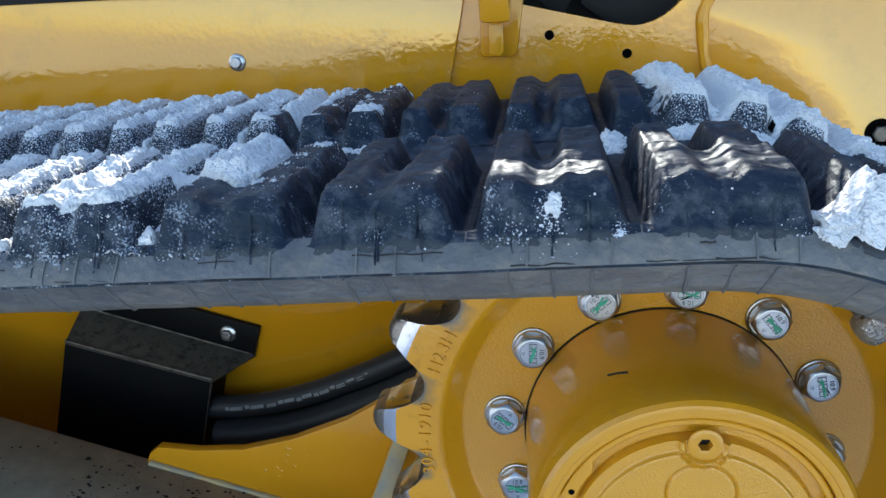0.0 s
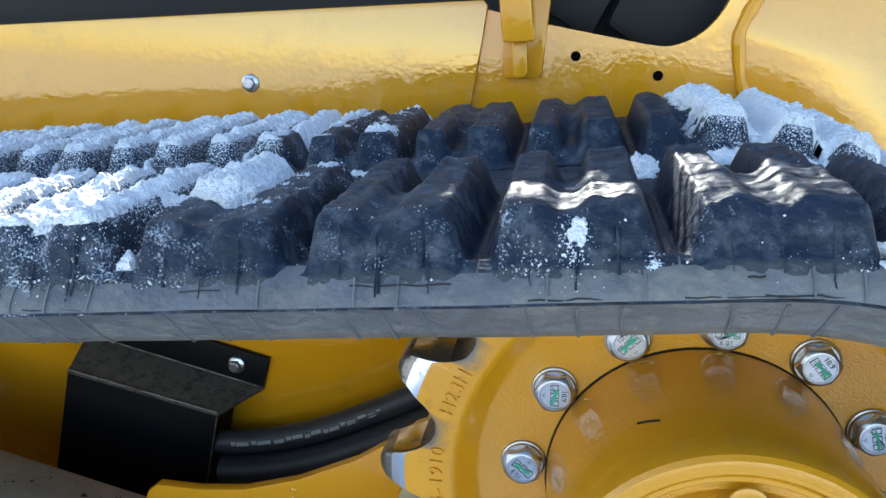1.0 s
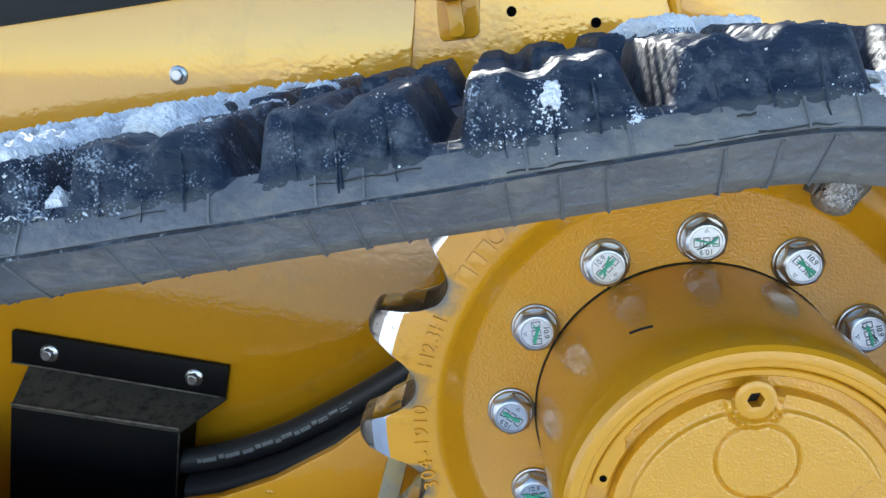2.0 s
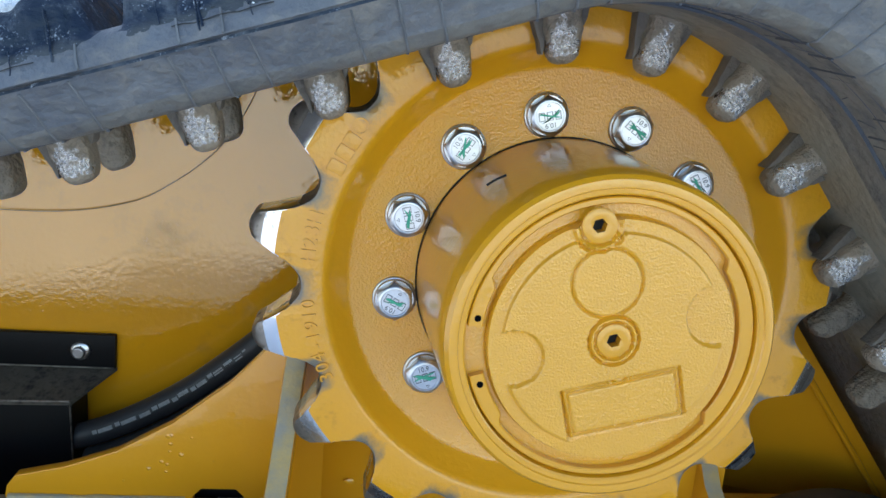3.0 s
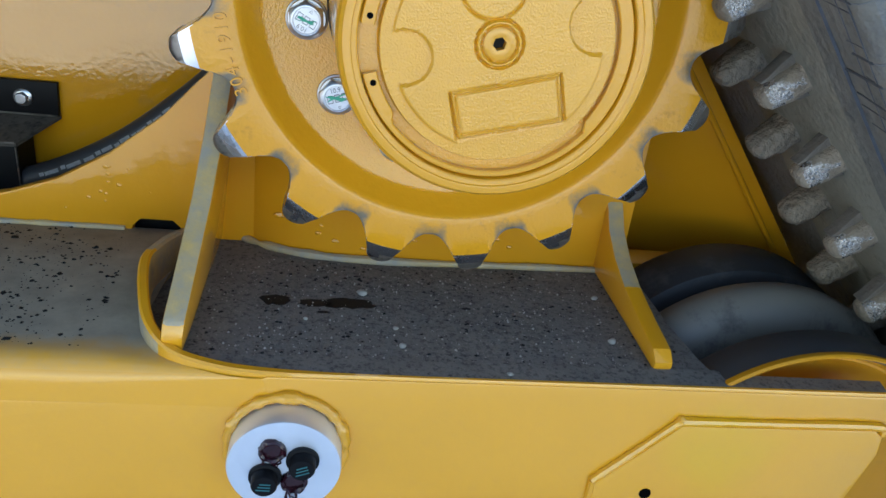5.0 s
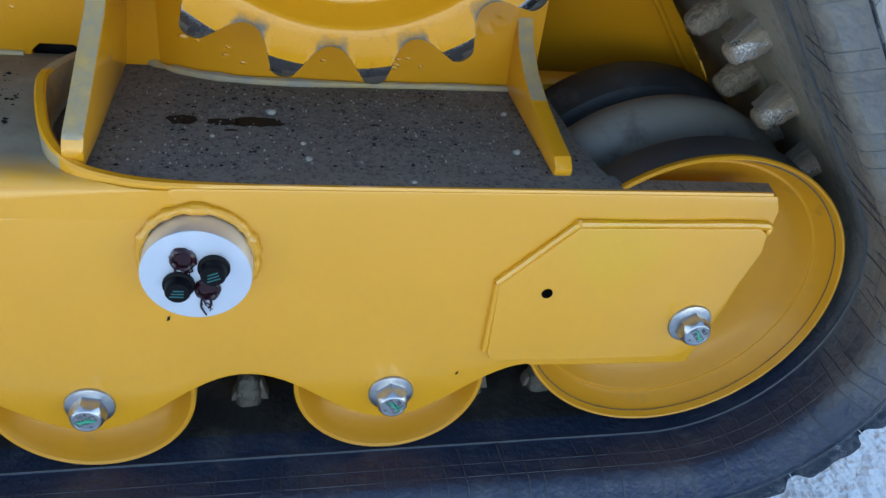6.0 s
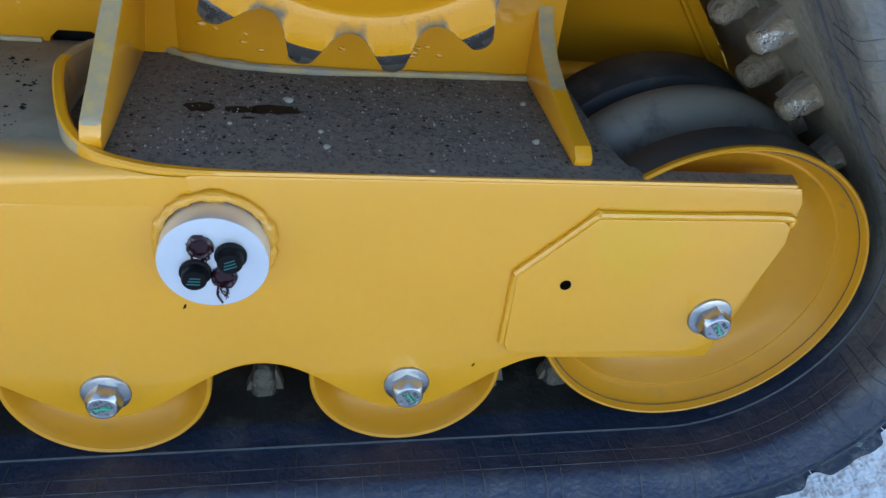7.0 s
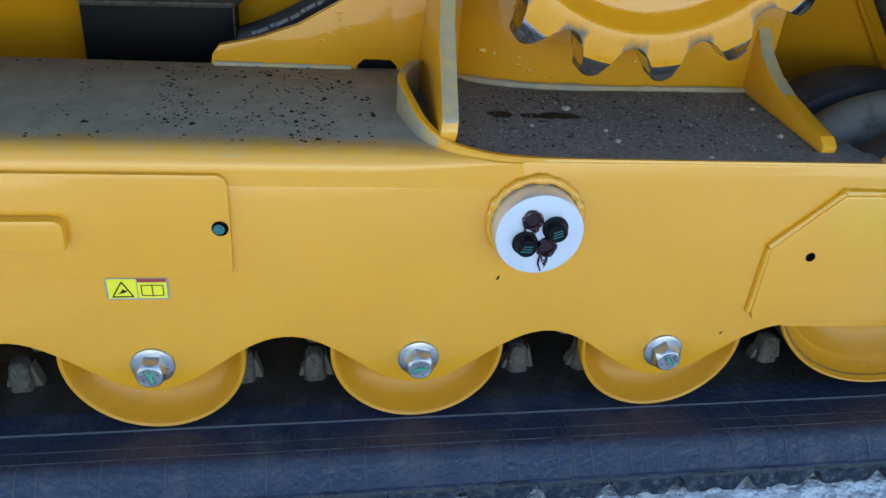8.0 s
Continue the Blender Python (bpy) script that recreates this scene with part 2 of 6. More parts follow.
def frosted(m):
    """Fine frost grains in uneven patches, thicker towards the front of the machine and on the upper run."""
    nt = m.node_tree
    N, L = nt.nodes.new, nt.links.new
    b = nt.nodes["Principled BSDF"]
    g, sep, fine, wide = N("ShaderNodeNewGeometry"), N("ShaderNodeSeparateXYZ"), N("ShaderNodeTexNoise"), N("ShaderNodeTexNoise")
    L(g.outputs["Position"], sep.inputs[0])
    for n, sc, de in ((fine, 800, 3), (wide, 70, 5)):
        n.inputs["Scale"].default_value, n.inputs["Detail"].default_value = sc, de
        L(g.outputs["Position"], n.inputs["Vector"])
    gx, gz, mul, a1, a2 = N("ShaderNodeMapRange"), N("ShaderNodeMapRange"), N("ShaderNodeMath"), N("ShaderNodeMath"), N("ShaderNodeMath")
    gx.inputs["From Min"].default_value, gx.inputs["From Max"].default_value, gx.inputs["To Max"].default_value = -0.1, -0.42, 0.16
    gz.inputs["From Min"].default_value, gz.inputs["From Max"].default_value = 0.35, 0.55
    L(sep.outputs["X"], gx.inputs["Value"])
    L(sep.outputs["Z"], gz.inputs["Value"])
    mul.operation = "MULTIPLY"
    L(gx.outputs[0], mul.inputs[0])
    L(gz.outputs[0], mul.inputs[1])
    a1.operation = "MULTIPLY_ADD"
    a1.inputs[1].default_value = 0.9
    L(wide.outputs["Fac"], a1.inputs[0])
    L(fine.outputs["Fac"], a1.inputs[2])
    L(a1.outputs[0], a2.inputs[0])
    L(mul.outputs[0], a2.inputs[1])
    mr = N("ShaderNodeMapRange")
    mr.inputs["From Min"].default_value, mr.inputs["From Max"].default_value = 1.16, 1.36
    L(a2.outputs[0], mr.inputs["Value"])
    for sock, val, typ in (("Base Color", (0.30, 0.34, 0.40, 1), "RGBA"), ("Roughness", 0.75, "FLOAT")):
        mx = N("ShaderNodeMix")
        mx.data_type = typ
        k = 2 if typ == "FLOAT" else 6
        L(mr.outputs[0], mx.inputs[0])
        L(b.inputs[sock].links[0].from_socket, mx.inputs[k])
        mx.inputs[k + 1].default_value = val
        L(mx.outputs[0 if typ == "FLOAT" else 2], b.inputs[sock])


def dusted(m):
    """White snow grains, as thick as the attribute says."""
    nt = m.node_tree
    N, L = nt.nodes.new, nt.links.new
    b = nt.nodes["Principled BSDF"]
    g, at_, no, ad, mr = N("ShaderNodeNewGeometry"), N("ShaderNodeAttribute"), N("ShaderNodeTexNoise"), N("ShaderNodeMath"), N("ShaderNodeMapRange")
    at_.attribute_name = "frost"
    no.inputs["Scale"].default_value, no.inputs["Detail"].default_value, no.inputs["Roughness"].default_value = 800, 4, 0.6
    L(g.outputs["Position"], no.inputs["Vector"])
    ad.operation = "MULTIPLY_ADD"
    ad.inputs[1].default_value = 0.4
    L(at_.outputs["Fac"], ad.inputs[0])
    L(no.outputs["Fac"], ad.inputs[2])
    mr.inputs["From Min"].default_value, mr.inputs["From Max"].default_value = 0.825, 0.89
    L(ad.outputs[0], mr.inputs["Value"])
    for sock, val, typ in (("Base Color", (0.74, 0.77, 0.82, 1), "RGBA"), ("Roughness", 0.85, "FLOAT")):
        mx = N("ShaderNodeMix")
        mx.data_type = typ
        k = 2 if typ == "FLOAT" else 6
        L(mr.outputs[0], mx.inputs[0])
        L(b.inputs[sock].links[0].from_socket, mx.inputs[k])
        mx.inputs[k + 1].default_value = val
        L(mx.outputs[0 if typ == "FLOAT" else 2], b.inputs[sock])


def worn(m, colour):
    """Dry grey dust where the blocks run out into the edge of the belt, with a smeared border."""
    nt = m.node_tree
    N, L = nt.nodes.new, nt.links.new
    b = nt.nodes["Principled BSDF"]
    g, at_, no, ad, mr, mx = N("ShaderNodeNewGeometry"), N("ShaderNodeAttribute"), N("ShaderNodeTexNoise"), N("ShaderNodeMath"), N("ShaderNodeMapRange"), N("ShaderNodeMix")
    at_.attribute_name = "wear"
    no.inputs["Scale"].default_value, no.inputs["Detail"].default_value, no.inputs["Roughness"].default_value = 55, 8, 0.7
    L(g.outputs["Position"], no.inputs["Vector"])
    L(at_.outputs["Fac"], ad.inputs[0])
    L(no.outputs["Fac"], ad.inputs[1])
    mr.inputs["From Min"].default_value, mr.inputs["From Max"].default_value = 0.85, 1.25
    L(ad.outputs[0], mr.inputs["Value"])
    mx.data_type = "RGBA"
    L(mr.outputs[0], mx.inputs[0])
    L(b.inputs["Base Color"].links[0].from_socket, mx.inputs[6])
    mx.inputs[7].default_value = (*colour, 1)
    L(mx.outputs[2], b.inputs["Base Color"])


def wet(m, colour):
    """Dark wet colour from the snow, with shade painted in on the inner rubber; the attribute says how far."""
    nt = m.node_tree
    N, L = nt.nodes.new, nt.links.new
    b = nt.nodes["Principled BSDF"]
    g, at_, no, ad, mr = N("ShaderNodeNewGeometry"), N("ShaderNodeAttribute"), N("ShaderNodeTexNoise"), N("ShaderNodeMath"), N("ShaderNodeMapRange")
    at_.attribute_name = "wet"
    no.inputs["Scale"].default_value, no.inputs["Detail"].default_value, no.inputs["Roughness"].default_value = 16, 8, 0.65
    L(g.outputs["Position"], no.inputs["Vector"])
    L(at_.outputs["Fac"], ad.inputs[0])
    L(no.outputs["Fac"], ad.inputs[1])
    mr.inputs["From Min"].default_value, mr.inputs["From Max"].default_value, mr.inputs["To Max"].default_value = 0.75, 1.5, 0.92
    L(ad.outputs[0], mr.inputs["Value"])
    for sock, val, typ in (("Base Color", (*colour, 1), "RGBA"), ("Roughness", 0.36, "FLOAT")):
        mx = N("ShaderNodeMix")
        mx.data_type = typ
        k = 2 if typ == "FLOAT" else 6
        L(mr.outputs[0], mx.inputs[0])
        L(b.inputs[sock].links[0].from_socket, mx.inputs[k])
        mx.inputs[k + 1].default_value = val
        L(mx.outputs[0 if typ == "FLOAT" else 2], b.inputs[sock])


def polished(m):
    """Bare bright steel where the attribute says that the teeth rub, broken up by pits."""
    nt = m.node_tree
    N, L = nt.nodes.new, nt.links.new
    b = nt.nodes["Principled BSDF"]
    g, at_, no, ad, mr = N("ShaderNodeNewGeometry"), N("ShaderNodeAttribute"), N("ShaderNodeTexNoise"), N("ShaderNodeMath"), N("ShaderNodeMapRange")
    at_.attribute_name = "polish"
    no.inputs["Scale"].default_value, no.inputs["Detail"].default_value, no.inputs["Roughness"].default_value = 330, 5, 0.65
    L(g.outputs["Position"], no.inputs["Vector"])
    L(at_.outputs["Fac"], ad.inputs[0])
    L(no.outputs["Fac"], ad.inputs[1])
    mr.inputs["From Min"].default_value, mr.inputs["From Max"].default_value = 1.10, 1.24
    L(ad.outputs[0], mr.inputs["Value"])
    for sock, val, typ in (("Base Color", (0.50, 0.47, 0.44, 1), "RGBA"), ("Roughness", 0.26, "FLOAT")):
        mx = N("ShaderNodeMix")
        mx.data_type = typ
        k = 2 if typ == "FLOAT" else 6
        L(mr.outputs[0], mx.inputs[0])
        L(b.inputs[sock].links[0].from_socket, mx.inputs[k])
        mx.inputs[k + 1].default_value = val
        L(mx.outputs[0 if typ == "FLOAT" else 2], b.inputs[sock])
    L(mr.outputs[0], b.inputs["Metallic"])


polished(M_LUG)
M_RUBBER.node_tree.nodes["Principled BSDF"].inputs["Specular Tint"].default_value = (0.70, 0.90, 0.92, 1)
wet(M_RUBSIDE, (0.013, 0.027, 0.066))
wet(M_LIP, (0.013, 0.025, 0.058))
# the dark between the rollers is put into the inner rubber's colour
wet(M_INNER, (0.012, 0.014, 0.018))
worn(M_ROUGH, (0.15, 0.125, 0.085))
worn(M_RUBBER, (0.05, 0.054, 0.061))
frosted(M_RUBBER)
dusted(M_RUBBER)


# ---------- mesh helpers ----------
FLAT = set()


def link_mesh(name, bm, mats, smooth=True, angle=35):
    me = bpy.data.meshes.new(name)
    bmesh.ops.recalc_face_normals(bm, faces=bm.faces)
    for f in bm.faces:
        f.smooth = smooth
    if smooth:
        for e in bm.edges:
            if len(e.link_faces) == 2 and e.calc_face_angle(0) > radians(angle):
                e.smooth = False
    bm.to_mesh(me)
    bm.free()
    for m in (mats if isinstance(mats, (list, tuple)) else [mats]):
        me.materials.append(m)
    return new(name, me)


def part(name, bm, material, parent=None, label="", smooth=True, angle=35):
    if id(bm) in FLAT:
        angle = min(angle, 24)
        FLAT.discard(id(bm))
    ob = link_mesh(name, bm, material, smooth, angle)
    if parent:
        ob.parent = parent
    if label:
        ob["label"] = label
    return ob


def thing(name, label, category, group="", kind="", at=(0, 0, 0)):
    ob = new(name)
    ob.empty_display_size = 0.05
    ob.location = at
    return tagged(ob, label, category, group, kind)


def bevel(bm, w, seg=2, angle=30):
    es = [e for e in bm.edges if len(e.link_faces) == 2 and e.calc_face_angle(0) > radians(angle)]
    bmesh.ops.bevel(bm, geom=es, offset=w, segments=seg, profile=0.6, affect="EDGES", clamp_overlap=True)


def prism(poly, y0, y1, bev=0.0, seg=2, bm=None):
    """A polygon in x, z between the depths y0 and y1."""
    bm = bm or bmesh.new()
    a = [bm.verts.new((x, y0, z)) for x, z in poly]
    b = [bm.verts.new((x, y1, z)) for x, z in poly]
    bm.faces.new(a)
    bm.faces.new(b[::-1])
    for i in range(len(poly)):
        j = (i + 1) % len(poly)
        bm.faces.new((a[j], a[i], b[i], b[j]))
    bmesh.ops.recalc_face_normals(bm, faces=bm.faces)
    if bev:
        bevel(bm, bev, seg)
    FLAT.add(id(bm))
    return bm


def side_prism(poly, x0, x1, bev=0.0, shear=0.0):
    """A polygon in y, z between x0 and x1; shear moves it in x with height."""
    bm = bmesh.new()
    z0 = min(z for _, z in poly)
    a = [bm.verts.new((x0 + shear * (z - z0), y, z)) for y, z in poly]
    b = [bm.verts.new((x1 + shear * (z - z0), y, z)) for y, z in poly]
    bm.faces.new(a)
    bm.faces.new(b[::-1])
    for i in range(len(poly)):
        j = (i + 1) % len(poly)
        bm.faces.new((a[j], a[i], b[i], b[j]))
    bmesh.ops.recalc_face_normals(bm, faces=bm.faces)
    if bev:
        bevel(bm, bev)
    FLAT.add(id(bm))
    return bm


def plan_prism(poly, z0, z1, bev=0.0):
    """A polygon in x, y between the heights z0 and z1."""
    bm = bmesh.new()
    a = [bm.verts.new((x, y, z0)) for x, y in poly]
    b = [bm.verts.new((x, y, z1)) for x, y in poly]
    bm.faces.new(a)
    bm.faces.new(b[::-1])
    for i in range(len(poly)):
        j = (i + 1) % len(poly)
        bm.faces.new((a[j], a[i], b[i], b[j]))
    bmesh.ops.recalc_face_normals(bm, faces=bm.faces)
    if bev:
        bevel(bm, bev)
    FLAT.add(id(bm))
    return bm


def box(x0, x1, y0, y1, z0, z1, bev=0.0):
    return prism([(x0, z0), (x1, z0), (x1, z1), (x0, z1)], y0, y1, bev)


def lathe(profile, cx=0.0, cz=0.0, n=64, lean=(0.0, 0.0), bm=None):
    """A profile of (radius, y) turned round the y axis at cx, cz; lean moves the centre with depth."""
    bm = bm or bmesh.new()
    y_first = profile[0][1]
    rows = []
    for r, y in profile:
        k = y_first - y
        ox, oz = cx + lean[0] * k, cz + lean[1] * k
        if r < 1e-6:
            rows.append([bm.verts.new((ox, y, oz))])
        else:
            rows.append([bm.verts.new((ox + r * math.cos(2 * math.pi * i / n), y, oz + r * math.sin(2 * math.pi * i / n))) for i in range(n)])
    for p, q in zip(rows, rows[1:]):
        for i in range(n):
            j = (i + 1) % n
            if len(p) == 1 and len(q) == 1:
                continue
            if len(q) == 1:
                bm.faces.new((p[i], p[j], q[0]))
            elif len(p) == 1:
                bm.faces.new((p[0], q[j], q[i]))
            else:
                bm.faces.new((p[i], p[j], q[j], q[i]))
    return bm


def smooth_line(pts, n=8):
    """Catmull-Rom through the points."""
    P = [Vector(p) for p in pts]
    P = [P[0] * 2 - P[1]] + P + [P[-1] * 2 - P[-2]]
    out = []
    for i in range(1, len(P) - 2):
        for k in range(n):
            t = k / n
            a, b, c, d = P[i - 1], P[i], P[i + 1], P[i + 2]
            out.append(0.5 * ((2 * b) + (c - a) * t + (2 * a - 5 * b + 4 * c - d) * t * t + (3 * b - a - 3 * c + d) * t ** 3))
    out.append(P[-2])
    return out


def tube(pts, r, n=10, bm=None, caps=True, squash=1.0, wobble=0.0):
    bm = bm or bmesh.new()
    P = [Vector(p) for p in pts]
    rings, up = [], None
    for i, p in enumerate(P):
        d = (P[min(i + 1, len(P) - 1)] - P[max(i - 1, 0)]).normalized()
        if up is None:
            up = d.orthogonal().normalized()
        up = (up - d * up.dot(d)).normalized()
        side = d.cross(up)
        rr = r * (1 + wobble * noise.noise(p * 120))
        rings.append([bm.verts.new(p + up * rr * math.cos(2 * math.pi * k / n) + side * rr * squash * math.sin(2 * math.pi * k / n)) for k in range(n)])
    for a, b in zip(rings, rings[1:]):
        for k in range(n):
            j = (k + 1) % n
            bm.faces.new((a[k], a[j], b[j], b[k]))
    if caps:
        bm.faces.new(rings[0][::-1])
        bm.faces.new(rings[-1])
    return bm


def hex_bm(af, h, y0, rot=0.0):
    """A hexagon head with a round chamfered crown; it stands from y0 towards -y."""
    bm = bmesh.new()
    n, rows = 36, []
    outline = []
    for k in range(n):
        a = 2 * math.pi * k / n
        outline.append((a, 0.5 * af / math.cos((a % (math.pi / 3)) - math.pi / 6)))
    over = lambda r: (r - 0.5 * af) / (0.0774 * af)
    spec = [[(r, y0) for a, r in outline],
            [(r, y0 - h * (0.86 - 0.26 * over(r))) for a, r in outline],
            [(0.455 * af, y0 - h * 0.975)] * n, [(0.430 * af, y0 - h)] * n, [(0.395 * af, y0 - h)] * n, [(0.380 * af, y0 - h * 0.955)] * n]
    for row in spec:
        rows.append([bm.verts.new((r * math.cos(outline[k][0] + rot), y, r * math.sin(outline[k][0] + rot))) for k, (r, y) in enumerate(row)])
    for a, b in zip(rows, rows[1:]):
        for k in range(n):
            bm.faces.new((a[k], a[(k + 1) % n], b[(k + 1) % n], b[k]))
    bm.faces.new(rows[-1])
    bm.faces.new(rows[0][::-1])
    return bm


def letters(name, text, size, m, material, parent, depth=0.0008):
    cu = bpy.data.curves.new(name, "FONT")
    cu.body, cu.size, cu.extrude, cu.align_x, cu.align_y = text, size, depth, "CENTER", "CENTER"
    tmp = bpy.data.objects.new(name, cu)
    scene.collection.objects.link(tmp)
    bpy.context.view_layer.update()
    me = bpy.data.meshes.new_from_object(tmp.evaluated_get(bpy.context.evaluated_depsgraph_get()))
    bpy.data.objects.remove(tmp)
    bpy.data.curves.remove(cu)
    me.materials.clear()
    me.materials.append(material)
    ob = new(name, me)
    ob.parent = parent
    ob.matrix_basis = m
    return ob


def sstep(e0, e1, x):
    t = min(1, max(0, (x - e0) / (e1 - e0)))
    return t * t * (3 - 2 * t)


def face_pose(x, y, z, turn=0.0):
    """Lies in the plane of x, z, faces -y; turn: degrees, anticlockwise as seen from the front."""
    return Matrix.Translation((x, y, z)) @ Matrix.Rotation(radians(-turn), 4, "Y") @ Matrix.Rotation(radians(90), 4, "X")


# ---------- plan ----------
SX, SZ = 0.013, 0.5705            # sprocket axis
IX, IZ = 0.370, 0.157             # rear idler axis
FX, FZ = -1.338, 0.1246            # front idler axis
PITCH_N = 0.031                   # inner face of the belt to its pitch line
R_S, R_I = 0.231, 0.2225           # pitch-line radii
YC, HALF = 0.022, 0.2315           # line between the two rows of blocks, and width of the near row
FAR = 0.040                        # the far row is longer by this
GROUND = -0.0975
FACE = -0.108                     # outer face of the track frame
WALL = 0.325

# ---------- ground ----------
bm = bmesh.new()
xs = [-900, -200, -40, -12, -5] + [-3 + 0.05 * i for i in range(121)] + [5, 12, 40, 200, 900]
ys = [-900, -200, -40, -12, -6] + [-4 + 0.08 * i for i in range(76)] + [4, 12, 40, 200, 900]
grid = []
for x in xs:
    col = []
    for y in ys:
        near = 1.0 if abs(x) < 3.2 and -4.2 < y < 2.2 else 0.0
        z = GROUND - 0.004 + near * (0.012 * noise.fractal(Vector((x * 3, y * 3, 0)), 1.0, 2.0, 4) + 0.006 * noise.noise(Vector((x * 14, y * 14, 3))))
        if -HALF - 0.02 < y - YC < HALF + FAR + 0.02 and -1.7 < x < 0.75:
            z = GROUND - 0.004
        fall = 0.019 * (max(-3, min(x, 0.37)) - 0.37)
        col.append(bm.verts.new((x, y, min(z, GROUND + 0.02) + fall)))
    grid.append(col)
for a, b in zip(grid, grid[1:]):
    for i in range(len(ys) - 1):
        bm.faces.new((a[i], b[i], b[i + 1], a[i + 1]))
ground = part("ground", bm, M_GROUND)
tagged(ground, "trodden bluish snow on the yard", "ground", kind="structure")

# ---------- chassis side ----------
chassis = thing("machine_body", "yellow painted steel body side of the loader with rounded opening", "machine body")
top_left = lambda x: 0.857 + 0.298 * (x + 0.255)
poly = [(-1.7, -0.02), (0.95, -0.02), (0.95, 0.97), (0.018, 0.97)]
poly += [(p.x, p.y) for p in smooth_line([(-0.005, 0.965, 0), (-0.02, 0.93, 0), (-0.03, 0.895, 0), (-0.045, 0.872, 0), (-0.066, 0.858, 0), (-0.09, 0.854, 0)], 5)]
poly += [(-0.2, 0.848), (-0.255, 0.848), (-0.9, 0.655), (-1.7, 0.416)]
part("side_wall", prism(poly, WALL, WALL + 0.012), M_PANEL, chassis)
# the outer sheet on the left stands proud
sheet = [(-0.9, top_left(-0.9)), (-1.6, top_left(-1.6)), (-1.6, 0.295), (-0.9, 0.505), (-0.3, 0.68), (-0.243, 0.69), (-0.243, 0.74), (-0.252, 0.852), (-0.258, top_left(-0.258))]
part("outer_sheet", prism(sheet[::-1], WALL - 0.006, WALL - 0.0005, 0.002), M_PANEL, chassis)
# rounded flank behind the weld
bm = bmesh.new()
edge = smooth_line([(0.110, 0, 0.70), (0.046, 0, 0.795), (0.013, 0, 0.839), (0.000, 0, 0.868), (-0.006, 0, 0.888), (-0.002, 0, 0.915), (0.006, 0, 0.94), (0.016, 0, 0.965)], 6)
rows = []
for p in edge:
    row = []
    for k in range(13):
        t = k / 12
        row.append(bm.verts.new((p.x + t * (0.93 - p.x), WALL - 0.001 - (0.013 + 0.09 * (0.97 - p.z)) * min(1, t * 9) ** 0.6, p.z)))
    rows.append(row)
for a, b in zip(rows, rows[1:]):
    for k in range(12):
        bm.faces.new((a[k], a[k + 1], b[k + 1], b[k]))
part("flank", bm, M_PANEL, chassis)
part("weld_bead", tube([(p.x, WALL - 0.003, p.z) for p in edge], 0.006, 8, wobble=0.25), M_PAINT, chassis)
# closed body behind the side
shell = [(-1.68, 0.0), (0.94, 0.0), (0.94, 0.955), (0.03, 0.955), (-0.06, 0.84), (-0.26, 0.835), (-0.9, 0.645), (-1.68, 0.41)]
part("body_shell", prism(shell, 0.585, 1.45, 0.01), M_PANEL, chassis)
# interior behind the opening
part("interior_panel", box(-1.7, 0.95, 0.56, 0.58, -0.02, 0.97), M_PLASTIC, chassis, "black plastic interior panel")
part("interior_duct", prism([(-0.13, 0.86), (0.06, 0.80), (0.10, 0.99), (-0.10, 1.01)], 0.42, 0.47, 0.012), M_PLASTIC, chassis, "black plastic duct")
part("interior_step", prism([(-0.34, 0.90), (-0.14, 0.84), (-0.12, 0.93), (-0.34, 0.97)], 0.43, 0.48, 0.01), M_PLASTIC, chassis, "black plastic cover")
# added dark sheets above, unseen, parallel to the sloping track; two openings shape the sun patches
def blocker_point(s, y, depth=0.6):
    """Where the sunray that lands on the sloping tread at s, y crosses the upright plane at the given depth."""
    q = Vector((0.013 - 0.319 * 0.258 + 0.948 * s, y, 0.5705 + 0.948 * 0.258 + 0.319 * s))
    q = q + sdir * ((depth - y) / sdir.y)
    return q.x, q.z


def blocker_quad(a, b, lo_a, lo_b, hi_a, hi_b):
    quad = [blocker_point(a, lo_a), blocker_point(b, lo_b), blocker_point(b, hi_b), blocker_point(a, hi_a)]
    part("sun_blocker", prism(quad, 0.6, 0.62), M_PLASTIC, chassis, "unseen dark sheet that blocks the sun")


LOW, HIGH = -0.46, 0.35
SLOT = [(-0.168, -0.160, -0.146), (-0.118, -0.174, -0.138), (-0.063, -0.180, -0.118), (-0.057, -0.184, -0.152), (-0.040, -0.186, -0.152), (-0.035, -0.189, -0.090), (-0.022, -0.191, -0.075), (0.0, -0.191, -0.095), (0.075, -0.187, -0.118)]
blocker_quad(-1.7, -0.56, LOW, LOW, HIGH, HIGH)
blocker_quad(-0.56, -0.322, LOW, LOW, -0.215, -0.200)
blocker_quad(-0.56, -0.322, -0.03, -0.085, HIGH, HIGH)
blocker_quad(-0.322, SLOT[0][0], LOW, LOW, HIGH, HIGH)
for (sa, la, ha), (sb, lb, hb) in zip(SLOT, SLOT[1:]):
    blocker_quad(sa, sb, LOW, LOW, la, lb)
    blocker_quad(sa, sb, ha, hb, HIGH, HIGH)
blocker_quad(SLOT[-1][0], 1.6, LOW, LOW, HIGH, HIGH)
# unseen wires added for the shadow stripes across the sunlit tread
for y, r in ((-0.108, 0.0022), (-0.128, 0.003), (-0.146, 0.0018), (-0.163, 0.0026)):
    pts = [blocker_point(-0.16 + 0.025 * k, y + 0.0025 * math.sin(k * 1.3 + y * 40), 0.40) for k in range(11)]
    part("shadow_wire", tube([(px, 0.40, pz) for px, pz in pts], r, 6), M_BLACK, chassis, "unseen thin wire that casts a shadow stripe")
